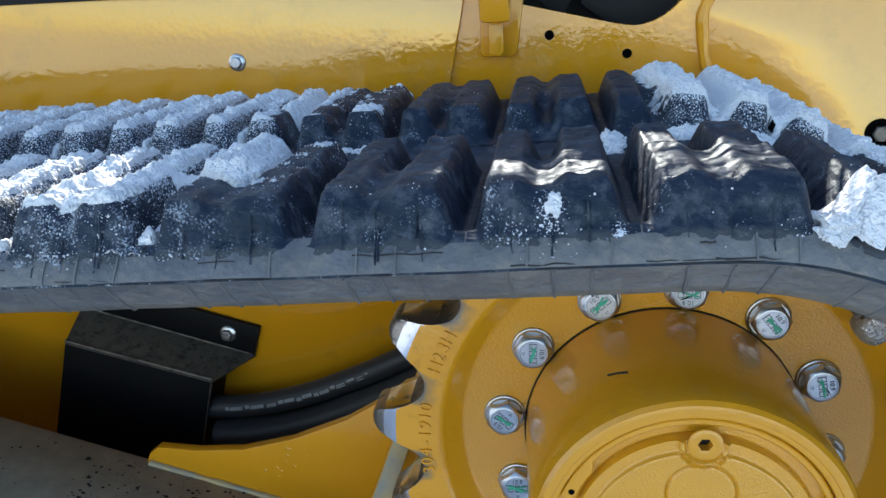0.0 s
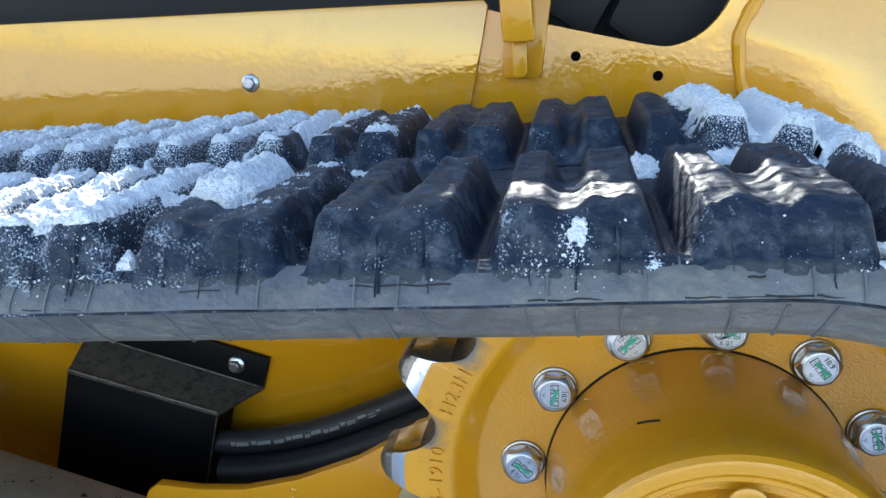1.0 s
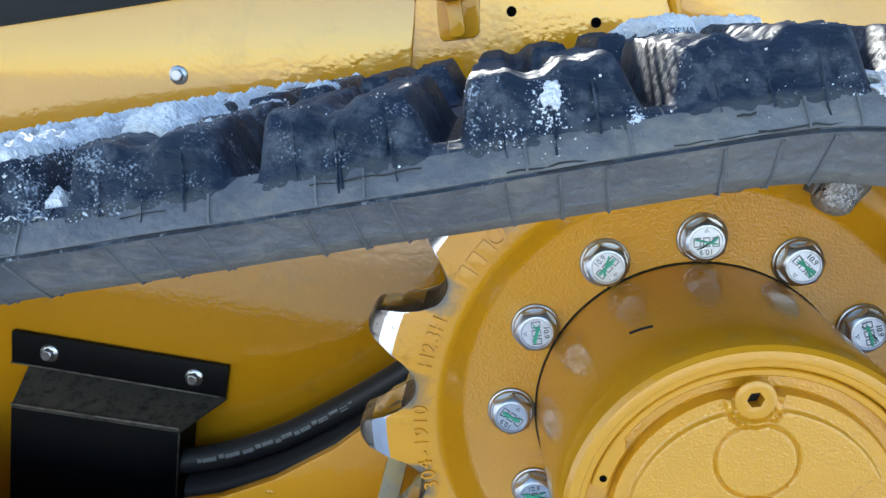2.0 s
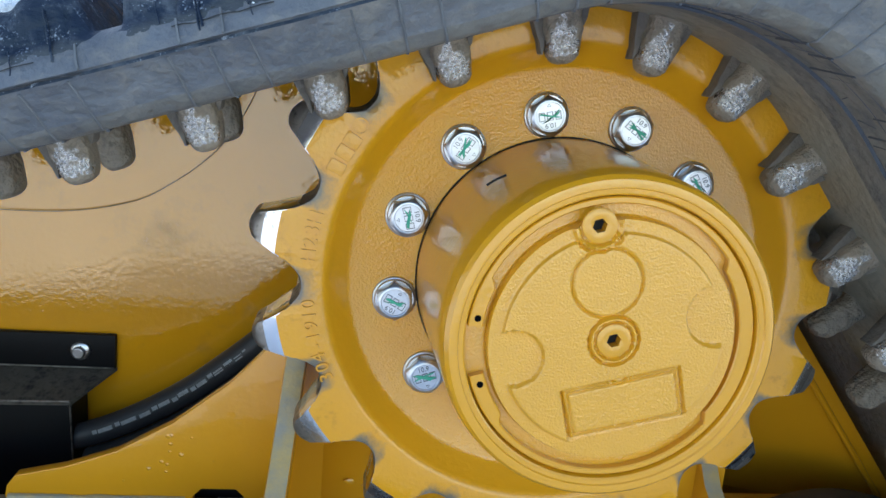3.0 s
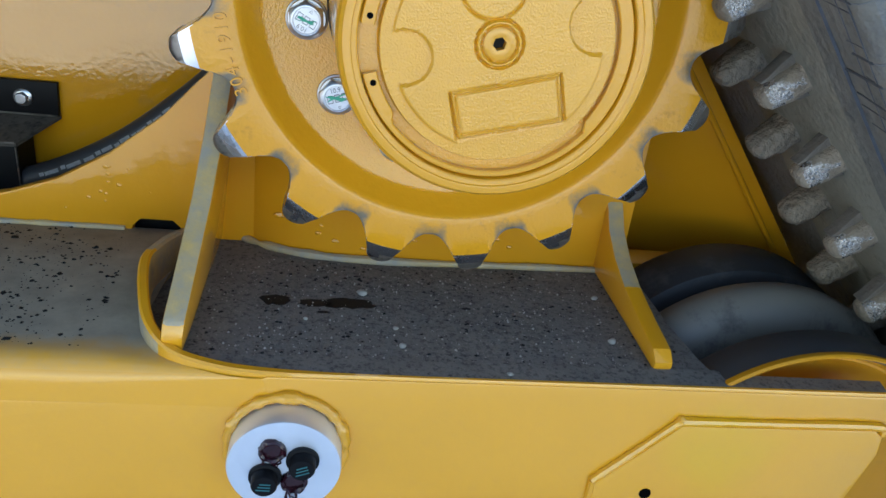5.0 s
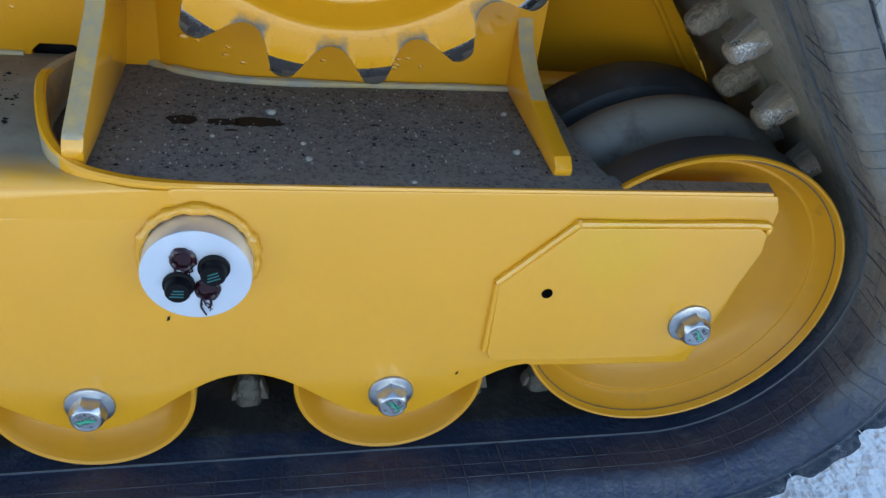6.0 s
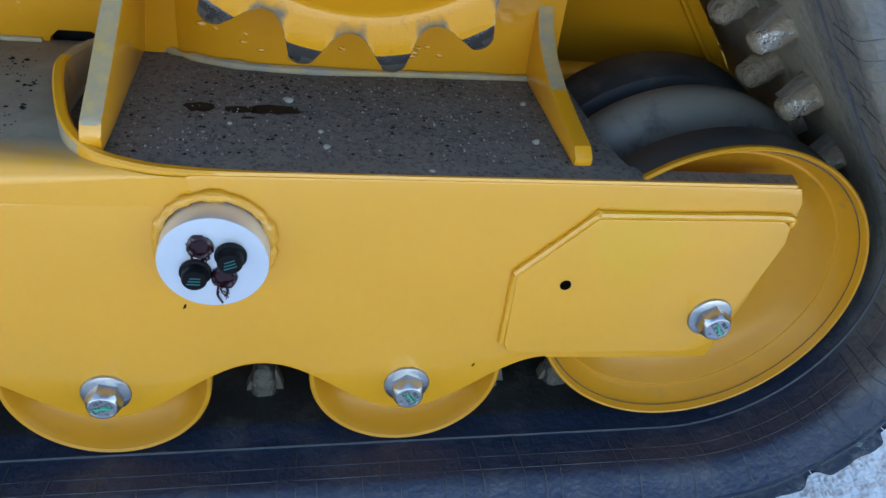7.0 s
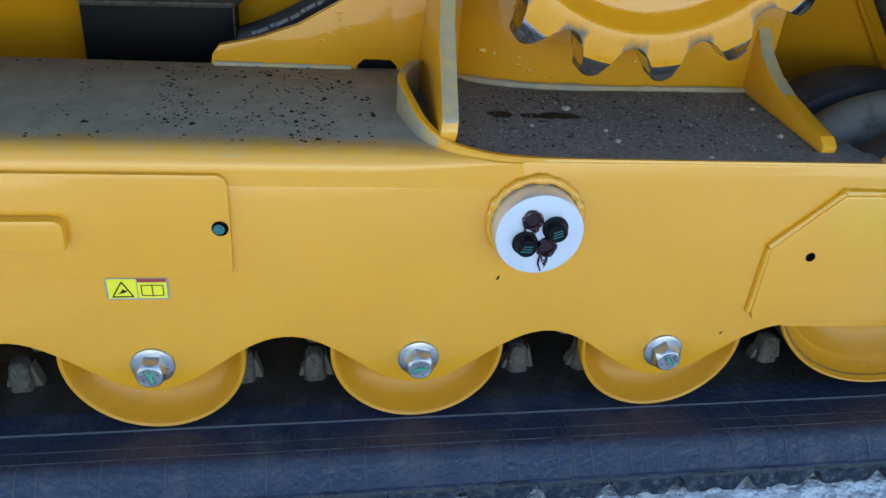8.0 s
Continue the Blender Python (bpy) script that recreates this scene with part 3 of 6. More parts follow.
for x, z in ((-0.153, 0.8255), (-0.068, 0.8275)):
    part("bolt_hole", lathe([(0.0, WALL - 0.0012), (0.0050, WALL - 0.0012), (0.0054, WALL + 0.002)], x, z, 24), M_HOLE, chassis, "dark drilled hole")
part("bolt_recess", lathe([(0.0, WALL - 0.0296), (0.0125, WALL - 0.0296), (0.0145, WALL - 0.0302), (0.0152, WALL - 0.028)], 0.2, 0.816, 28), M_HOLE, chassis, "dark bolt recess")
part("recessed_bolt", hex_bm(0.015, 0.004, WALL - 0.0298, 0.3), M_GRIME, chassis, "dull recessed bolt").matrix_basis = pose(0.2, 0, 0.816)
# lashing lug
lug_pad = prism([(-0.2395, 0.868), (-0.2205, 0.7905), (-0.216, 0.786), (-0.185, 0.795), (-0.181, 0.8), (-0.193, 0.876)], WALL - 0.008, WALL, 0.004)
part("lug_pad", lug_pad, M_PAINT, chassis)
part("lashing_lug", prism([(-0.2187, 0.8246), (-0.2095, 0.794), (-0.206, 0.7915), (-0.1975, 0.794), (-0.1945, 0.799), (-0.204, 0.829)], WALL - 0.026, WALL - 0.006, 0.006), M_PAINT, chassis)
part("lashing_hook", prism([(-0.2257, 0.8226), (-0.195, 0.8316), (-0.2285, 0.925), (-0.259, 0.917)], WALL - 0.052, WALL - 0.006, 0.006), M_PAINT, chassis)
# thin wire along the wall
part("wire", tube(smooth_line([(-0.75, WALL - 0.004, 0.545), (-0.512, WALL - 0.004, 0.531), (-0.397, WALL - 0.004, 0.545), (-0.335, WALL - 0.004, 0.578), (-0.29, WALL - 0.004, 0.619), (-0.262, WALL - 0.004, 0.665), (-0.25, WALL - 0.004, 0.70)], 6), 0.0005, 6), M_WIRE, chassis, "thin brown wire")


def flange_bolt(name, label, x, y, z, fr, fh, af, hh, rot, group, washer_mat=None, marks=True, grade=True):
    """A hexagon flange bolt; y is the face that it sits on, it stands towards -y."""
    b = thing(name, label, "bolt", group, at=(x, y, z))
    part("flange", lathe([(fr, 0.0), (fr, -fh * 0.3), (fr * 0.975, -fh * 0.52), (fr * 0.93, -fh * 0.6), (af * 0.56, -fh), (0, -fh)], n=48), washer_mat or M_ZINC, b)
    head = part("head", hex_bm(af, hh, -fh, rot), M_ZINC, b)
    top = -(fh + hh * 0.955)
    if marks:
        rng = random.Random(int(rot * 1000))
        turn = Matrix.Rotation(rot * 1.7, 4, "Y")
        bm2 = bmesh.new()
        for k in range(3):
            # three stamped outlines stand for the maker's mark
            cx, w, h, t = (k - 1) * af * 0.23, af * 0.085, af * 0.12, af * 0.018
            for x0, x1, z0, z1 in ((cx - w, cx + w, -h, -h + t), (cx - w, cx + w, h - t, h), (cx - w, cx - w + t, -h + t, h - t), (cx + w - t, cx + w, -h + t, h - t)):
                prism([(x0, z0), (x1, z0), (x1, z1), (x0, z1)], top - 0.0006, top + 0.0004, bm=bm2)
        part("marking", bm2, M_STAMP, head, "plain stamped bars").matrix_basis = turn
        bm2 = bmesh.new()
        t0 = -af * 0.26
        for (ax, az), (bx, bz) in zip(((-0.05, 0), (0.05, 0), (0, -0.085)), ((0.05, 0), (0, -0.085), (-0.05, 0))):
            tube([(ax * af, top - 0.0002, t0 + az * af), (bx * af, top - 0.0002, t0 + bz * af)], af * 0.008, 4, bm=bm2)
        part("arrow_mark", bm2, M_STAMP, head, "small stamped triangle").matrix_basis = turn
        bm2 = bmesh.new()
        px, pz = rng.uniform(-0.05, 0.05) * af, rng.uniform(-0.04, 0.04) * af
        for k in range(3):
            lx, lz = rng.uniform(0.22, 0.34) * af, rng.uniform(-0.16, 0.16) * af
            w = af * rng.uniform(0.022, 0.04)
            q = [(px - lx, pz - lz - w), (px + lx * rng.uniform(0.3, 1), pz + lz - w * 0.5), (px + lx, pz + lz + w), (px - lx * 0.6, pz - lz * 0.4 + w)]
            prism(q, top - 0.00075 - 0.00004 * k, top + 0.0003, bm=bm2)
        part("paint_mark", bm2, M_GREEN, head, "green paint mark").matrix_basis = turn
    if grade:
        mm = Matrix.Rotation(rot * 1.7, 4, "Y") @ face_pose(0, top - 0.0001, af * 0.25)
        letters("grade", "10.9", af * 0.2, mm, M_STAMP, head, 0.0005)
    return b


flange_bolt("sheet_bolt", "small zinc flange bolt on the yellow outer sheet", -0.4835, WALL - 0.006, 0.7115, 0.0098, 0.0035, 0.0122, 0.0055, 0.2, "sheet bolts", marks=False, grade=False)
flange_bolt("sheet_bolt", "small zinc flange bolt on the yellow outer sheet", -0.288, WALL - 0.006, 0.7205, 0.0098, 0.0035, 0.0122, 0.0055, 0.5, "sheet bolts", marks=False, grade=False)

# ---------- black cover bracket and hoses ----------
bracket = thing("cover_bracket", "bent black steel cover bracket bolted to the body", "bracket", at=(0, 0, 0))
part("flange_plate", prism([(-0.66, 0.352), (-0.406, 0.352), (-0.405, 0.393), (-0.66, 0.393)], 0.316, WALL - 0.0008, 0.002), M_BLACK, bracket)
bm = bmesh.new()
vs = [bm.verts.new(v) for v in ((-0.64, 0.32, 0.353), (-0.405, 0.32, 0.353), (-0.438, 0.265, 0.334), (-0.629, 0.265, 0.330),
                                (-0.64, 0.32, 0.349), (-0.405, 0.32, 0.349), (-0.438, 0.265, 0.330), (-0.629, 0.265, 0.326))]
for f in ((0, 1, 2, 3), (7, 6, 5, 4), (0, 4, 5, 1), (1, 5, 6, 2), (2, 6, 7, 3), (3, 7, 4, 0)):
    bm.faces.new([vs[i] for i in f])
part("shelf", bm, M_DUSTBLK, bracket, "dusty sloping shelf", smooth=False)
part("front_plate", prism([(-0.632, 0.16), (-0.436, 0.15), (-0.439, 0.331), (-0.630, 0.327)], 0.2655, 0.270, 0.0015), M_BLACK, bracket)
part("end_plate", prism([(0, -0.05), (0.05, -0.05), (0.05, 0.13), (0, 0.135)], 0, 0.004), M_BLACK, bracket).matrix_basis = pose(-0.438, 0.268, 0.2, 0, 0, 90)
part("fold_edge", tube([(-0.66, 0.3155, 0.3535), (-0.407, 0.3155, 0.3535)], 0.0011, 8), M_GRIME, bracket, "worn bare edge")
part("fold_edge", tube([(-0.4355, 0.2652, 0.152), (-0.4390, 0.2652, 0.329)], 0.0011, 8), M_GRIME, bracket, "worn bare edge")
part("fold_edge", tube([(-0.630, 0.2655, 0.3305), (-0.44, 0.2652, 0.3345)], 0.0014, 8), M_GRIME, bracket, "worn bare edge")
flange_bolt("bracket_bolt", "small zinc flange bolt on the black bracket", -0.4435, 0.316, 0.3735, 0.0108, 0.004, 0.0130, 0.006, 0.3, "bracket bolts", marks=False, grade=False)
flange_bolt("bracket_bolt", "small zinc flange bolt on the black bracket", -0.614, 0.316, 0.3735, 0.0108, 0.004, 0.0130, 0.006, 0.7, "bracket bolts", marks=False, grade=False)
hose_path = smooth_line([(-0.56, 0.292, 0.272), (-0.47, 0.285, 0.278), (-0.423, 0.281, 0.29), (-0.373, 0.279, 0.312), (-0.318, 0.278, 0.345), (-0.27, 0.276, 0.383), (-0.232, 0.272, 0.417), (-0.18, 0.262, 0.47), (-0.12, 0.25, 0.54)], 8)
hose = thing("hydraulic_hose", "thick black rubber hydraulic hose with pale print", "hose")
part("hose_body", tube(hose_path, 0.0145, 20), M_HOSE, hose)
# printed stripe of short plain bars along the hose
rng = random.Random(4)
k = 17
while k < 44:
    n = rng.choice([1, 1, 2, 3])
    a, b = hose_path[k], hose_path[min(k + n, len(hose_path) - 1)]
    d = (b - a).normalized()
    w = Vector((0.0, -0.82, 0.25)).normalized() * 0.0148
    up = d.cross(w).normalized() * 0.0022
    q = a.lerp(b, 0.82)
    off = up * rng.uniform(-0.6, 0.6)
    bm = bmesh.new()
    vsx = [bm.verts.new(p) for p in (a + w - up + off, q + w - up + off, q + w + up + off, a + w + up + off)]
    bm.faces.new(vsx)
    part("printed_bar", bm, M_WHITE, hose, "plain pale printed bar")
    k += n
hose2 = thing("hydraulic_hose", "dark rubber hydraulic hose tucked behind the fan plate", "hose")
part("hose_body", tube([p + Vector((0.014, -0.012, -0.029)) for p in hose_path if p.x > -0.438], 0.0195, 18), M_HOSE, hose2)

# ---------- track frame ----------
frame_ob = thing("undercarriage", "yellow welded steel undercarriage beam with grimy top", "undercarriage")
ROLLERS = [-0.505, -0.2185, 0.0705]
PERIOD = 0.2885


def scallop(x):
    d = (x - ROLLERS[2]) / PERIOD
    return 0.0485 - 0.0345 * math.cos(2 * math.pi * d) + 0.008 * (x - 0.07)


bottom = []
x = -1.5
while x < 0.212:
    bottom.append((x, scallop(x)))
    x += PERIOD / 28
bottom += [(0.215, 0.082), (0.3, 0.08), (0.392, 0.079)]
right = [(0.413, 0.16), (0.4275, 0.236), (0.4285, 0.275), (0.421, 0.2917)]
outline = bottom + right + [(-0.125, 0.2912), (-0.16, 0.276), (-0.25, 0.262), (-1.5, 0.262)]
part("side_plate", prism(outline, FACE, FACE + 0.024, 0.0025), M_FRAME, frame_ob)
# tube on the left with a rounded upper edge
bm = bmesh.new()
rows = []
for j in range(15):
    xe = -0.12 - 0.0095 * j if j < 10 else (-0.232, -0.228, -0.2, -0.2, -0.2)[j - 10]
    row = []
    for xv in (-1.5, -1.1, -0.7, -0.45, -0.36, -0.30, -0.26, -0.23, -0.20, -0.17, -0.145, -0.12):
        xv = min(xv, xe)
        k = max(0.0, min(1.0, (xv + 0.26) / 0.13))
        r, top = 0.022 - 0.019 * k, 0.2985 - 0.006 * k
        if j == 0:
            y, z = FACE - 0.0001, 0.2615
        elif j < 10:
            a = math.pi * (j - 1) / 16
            y, z = FACE - 0.0001 + r - r * math.cos(a), top - r + r * math.sin(a)
        else:
            y, z = ((-0.02, 0.2985), (0.05, 0.2985), (0.138, 0.2985), (0.142, 0.296), (0.142, 0.1))[j - 10]
        row.append(bm.verts.new((xv - 1e-5 * (11 - len(row)), y, z)))
    rows.append(row)
for a, b in zip(rows, rows[1:]):
    for k in range(11):
        f = bm.faces.new((a[k], a[k + 1], b[k + 1], b[k]))
for f in bm.faces:
    c = f.calc_center_median()
    f.material_index = 1 if c.z > 0.29 else 0
part("beam", bm, [M_FRAME, M_BEAM], frame_ob, "long rounded beam with grimy top")
# tray plate
part("tray_plate", plan_prism([(-0.262, -0.09), (0.262, -0.084), (0.256, -0.06), (0.25, 0.0), (0.247, 0.12), (-0.1, 0.13), (-0.262, 0.18)], 0.27, 0.2925), M_DUST, frame_ob, "grimy flat top plate with grit")
part("arm_top", plan_prism([(0.20, FACE + 0.0035), (0.417, FACE + 0.0035), (0.421, -0.086), (0.275, -0.084), (0.262, -0.078), (0.2, -0.078)], 0.285, 0.2938), M_DUST, frame_ob, "grimy top of the arm")
part("tray_lip", plan_prism([(-0.16, FACE + 0.0035), (0.2, FACE + 0.0035), (0.2, -0.08), (-0.185, -0.08)], 0.284, 0.2936), M_DUST, frame_ob)
# curved edge plate
edge = smooth_line([(0.416, -0.1045, 0.2939), (0.3, -0.1045, 0.2939), (0.2, -0.1045, 0.2938), (0.06, -0.1045, 0.2937), (-0.05, -0.1042, 0.2938), (-0.09, -0.1035, 0.2939), (-0.13, -0.1022, 0.2948), (-0.165, -0.100, 0.298), (-0.2, -0.092, 0.305), (-0.222, -0.07, 0.316), (-0.234, -0.035, 0.327), (-0.2405, 0.004, 0.334), (-0.2365, 0.032, 0.3335), (-0.227, 0.065, 0.330), (-0.212, 0.098, 0.324)], 6)
bm = bmesh.new()
rows = []
for i, p in enumerate(edge):
    d = (edge[min(i + 1, len(edge) - 1)] - edge[max(i - 1, 0)])
    nrm = Vector((-d.y, d.x, 0)).normalized() * (0.0045 - 0.0022 * sstep(-0.15, -0.05, p.x))
    rows.append([bm.verts.new(v) for v in (Vector((p.x, p.y, 0.262)) + nrm, p + nrm - Vector((0, 0, 0.002)), p + nrm * 0.6, p - nrm * 0.6, p - nrm - Vector((0, 0, 0.002)), Vector((p.x, p.y, 0.262)) - nrm)])
for a, b in zip(rows, rows[1:]):
    for k in range(5):
        f = bm.faces.new((a[k], a[k + 1], b[k + 1], b[k]))
        c = f.calc_center_median()
        f.material_index = 1 if c.x < -0.212 and (k in (0, 4) or c.y > 0.02) else 0
bm.faces.new(rows[-1])
part("curved_edge", bm, [M_FRAME, M_DUSTEDGE], frame_ob)
# upright plate behind the sprocket
bm = bmesh.new()
line = smooth_line([(0.235, 0.112, 0), (0.1, 0.108, 0), (-0.02, 0.103, 0), (-0.1, 0.109, 0), (-0.155, 0.13, 0), (-0.205, 0.168, 0)], 5)
rows = []
for p in line:
    top = 0.62 - 0.17 * sstep(-0.08, -0.19, p.x)
    rows.append([bm.verts.new((p.x, p.y + back, z)) for z, back in ((0.28, 0.0), (0.4, 0.0), (top - 0.003, 0.0), (top, 0.003), (top, 0.009), (0.28, 0.012))])
for a, b in zip(rows, rows[1:]):
    for k in range(5):
        bm.faces.new((a[k], a[k + 1], b[k + 1], b[k]))
bm.faces.new(rows[-1])
part("motor_plate", bm, M_PAINT, frame_ob)
part("weld_bead", tube([(p.x, p.y - 0.004, 0.2945) for p in line], 0.0042, 8, wobble=0.6), M_DUSTEDGE, frame_ob)
rng = random.Random(14)
for k in range(14):
    p = line[rng.randrange(3, len(line) - 3)]
    bm = bmesh.new()
    bmesh.ops.create_icosphere(bm, subdivisions=2, radius=rng.uniform(0.0018, 0.0042))
    for v in bm.verts:
        v.co = Vector((v.co.x * 1.6, v.co.y * 0.45, v.co.z * 0.8)) * (1 + 0.3 * noise.noise(v.co * 400))
    part("paint_run", bm, M_GLOSS, frame_ob).location = (p.x + rng.uniform(-0.01, 0.01), p.y - 0.0008, 0.304 + abs(rng.gauss(0, 0.018)))
# fan plate with the curved top edge
fan = [(-0.455, 0.292), (-0.452, 0.31), (-0.444, 0.321), (-0.40, 0.331), (-0.353, 0.348), (-0.302, 0.378), (-0.25, 0.42), (-0.22, 0.453), (-0.175, 0.50), (-0.12, 0.55), (-0.12, 0.292),
       (-0.235, 0.292), (-0.235, 0.302), (-0.243, 0.31), (-0.275, 0.31), (-0.283, 0.302), (-0.283, 0.292)]
part("fan_plate", prism(fan, 0.134, 0.146, 0.002), M_PAINT, frame_ob)
part("weld_bead", tube([(-0.45 + 0.016 * k, 0.1325, 0.2995) for k in range(11)], 0.0036, 8, wobble=0.5), M_DUSTEDGE, frame_ob)
for k in range(12):
    bm = bmesh.new()
    bmesh.ops.create_icosphere(bm, subdivisions=2, radius=rng.uniform(0.0010, 0.0026))
    for v in bm.verts:
        v.co = Vector((v.co.x * 1.3, v.co.y * 0.4, v.co.z)) * (1 + 0.35 * noise.noise(v.co * 500))
    x = rng.uniform(-0.36, -0.225)
    part("paint_run", bm, M_GLOSS, frame_ob).location = (x, 0.1338, rng.uniform(0.312, 0.33 + 0.55 * (x + 0.37)))
# black box stands in for the shade in the fan plate's notch
part("void_shade", box(-0.30, -0.21, 0.15, 0.155, 0.285, 0.33), M_BLACK, frame_ob)
# gussets
g1 = [(-0.086, 0.296), (-0.09, 0.312), (-0.085, 0.325), (-0.05, 0.345), (0.02, 0.388), (0.06, 0.43), (0.09, 0.48), (0.12, 0.56), (0.15, 0.56), (0.15, 0.292), (-0.03, 0.292)]
def edged(bm):
    """Dusty material on the narrow edges of an upright plate."""
    for f in bm.faces:
        f.material_index = 0 if abs(f.normal.x) > 0.8 or f.calc_center_median().z < 0.322 else 1
    return bm


part("gusset", edged(side_prism(g1, -0.212, -0.194, 0.004, shear=0.09)), [M_FRAME, M_DUSTEDGE], frame_ob)
g2 = [(-0.080, 0.292), (-0.081, 0.301), (-0.07, 0.309), (-0.03, 0.314), (0.02, 0.322), (0.06, 0.334), (0.09, 0.35), (0.115, 0.378), (0.13, 0.42), (0.14, 0.5), (0.17, 0.5), (0.17, 0.292)]
part("gusset", edged(side_prism(g2, 0.2045, 0.2225, 0.004)), [M_FRAME, M_DUSTEDGE], frame_ob)
# sloping rear plate with a pressed rib
m_edge = lambda x: 0.498 - 1.243 * (x - 0.32)
rp = [(0.49, 0.256), (0.512, 0.256), (0.32, 0.498), (0.2, 0.65), (0.1795, 0.65), (0.29, 0.508)]
part("rear_flange", prism(rp, 0.19, 0.202, 0.002), M_PAINT, frame_ob)
bm = bmesh.new()
near = [(0.49, 0.200, 0.254), (0.39, 0.197, 0.382), (0.29, 0.194, 0.508), (0.18, 0.190, 0.648)]
far = [(0.10, 0.335, 0.254), (0.10, 0.315, 0.382), (0.10, 0.290, 0.508), (0.10, 0.250, 0.648)]
rows = [[bm.verts.new(Vector(a).lerp(Vector(b), t)) for t in (0, 0.25, 0.5, 0.75, 1)] for a, b in zip(near, far)]
for a, b in zip(rows, rows[1:]):
    for k in range(4):
        bm.faces.new((a[k], a[k + 1], b[k + 1], b[k]))
part("rear_web", bm, M_PAINT, frame_ob)
part("rib", tube([(0.49, 0.189, 0.255), (0.29, 0.189, 0.508), (0.18, 0.189, 0.645)], 0.0035, 8), M_PAINT, frame_ob)
part("cross_bar", box(0.23, 0.40, 0.15, 0.19, 0.262, 0.285, 0.003), M_FRAME, frame_ob)
# reinforcing plates on the face
p2 = [(0.163, 0.109), (0.167, 0.099), (0.176, 0.095), (0.36, 0.093), (0.378, 0.096), (0.388, 0.106), (0.409, 0.179), (0.4235, 0.232), (0.4215, 0.252), (0.412, 0.259), (0.228, 0.2585), (0.1615, 0.193)]
part("end_plate", prism(p2, FACE - 0.0065, FACE + 0.002, 0.0022), M_FRAME, frame_ob)
part("weld_bead", tube(smooth_line([(0.1605, FACE - 0.002, 0.1935), (0.194, FACE - 0.002, 0.227), (0.2265, FACE - 0.002, 0.2595), (0.234, FACE - 0.002, 0.261), (0.32, FACE - 0.002, 0.261), (0.413, FACE - 0.002, 0.261), (0.424, FACE - 0.002, 0.253)], 8), 0.004, 8, wobble=0.35), M_FRAME, frame_ob)
part("weld_bead", tube([(0.162, FACE - 0.0015, 0.193), (0.1615, FACE - 0.0015, 0.108)], 0.0036, 8, wobble=0.3), M_FRAME, frame_ob)
part("drain_hole", lathe([(0.0, FACE - 0.0075), (0.0054, FACE - 0.0075), (0.0058, FACE - 0.005)], 0.211, 0.1835, 20), M_HOLE, frame_ob, "small drilled hole")
part("lower_boss", prism([(0.388, 0.104), (0.4, 0.12), (0.406, 0.15), (0.398, 0.165), (0.37, 0.16), (0.35, 0.13), (0.355, 0.1)], FACE + 0.002, FACE + 0.02, 0.003), M_FRAME, frame_ob)


def rounded(x0, x1, z0, z1, r, n=6):
    out = []
    for cx, cz, a0 in ((x1 - r, z0 + r, -90), (x1 - r, z1 - r, 0), (x0 + r, z1 - r, 90), (x0 + r, z0 + r, 180)):
        for k in range(n + 1):
            a = radians(a0 + 90 * k / n)
            out.append((cx + r * math.cos(a), cz + r * math.sin(a)))
    return out


part("access_cover", prism(rounded(-0.63, -0.4125, 0.1615, 0.2755, 0.012), FACE - 0.006, FACE + 0.002, 0.0015), M_FRAME, frame_ob)
part("cover_tab", prism(rounded(-0.70, -0.5625, 0.1975, 0.2325, 0.009), FACE - 0.018, FACE - 0.005, 0.003), M_FRAME, frame_ob)
part("cover_hole", lathe([(0.0, FACE - 0.007), (0.008, FACE - 0.007), (0.0085, FACE - 0.004)], -0.422, 0.2185, 24), M_HOLE, frame_ob, "dark hole with a teal plug")
part("teal_plug", lathe([(0.0, FACE - 0.0076), (0.0052, FACE - 0.0076), (0.0058, FACE - 0.0068)], -0.4232, 0.2178, 20), M_TEAL, frame_ob, "teal plug in the hole")
for wx, wz, wr in ((-0.139, 0.155, 0.0015), (0.137, 0.075, 0.0012)):
    part("paint_chip", prism([(wx - wr, wz - 2 * wr), (wx + wr, wz - wr), (wx + wr * 1.4, wz + 2 * wr), (wx, wz + wr)], FACE - 0.0006, FACE + 0.001), M_BLACK, frame_ob, "tiny dark paint chip")

# pivot pin
pin = thing("pivot_pin", "bright zinc pin disc with black bolts and maroon sealant", "pin", at=(-0.1085, FACE, 0.2235))
part("collar", lathe([(0.0515, 0.0005), (0.0495, -0.005), (0.0475, -0.007), (0.0457, -0.006)], 0.0, 0.0025, 56), M_FRAME, pin, "yellow weld collar")
part("disc", lathe([(0.0455, 0.0), (0.0455, -0.0255), (0.0448, -0.027), (0, -0.027)], n=72), M_PINZ, pin)
ring = [(0.0478 * math.cos(a), -0.0030, 0.0030 + 0.0478 * math.sin(a)) for a in (2 * math.pi * k / 90 for k in range(91))]
part("weld_ring", tube(ring, 0.0045, 10, caps=False, wobble=0.6), M_FRAME, pin, "lumpy yellow weld round the pin")
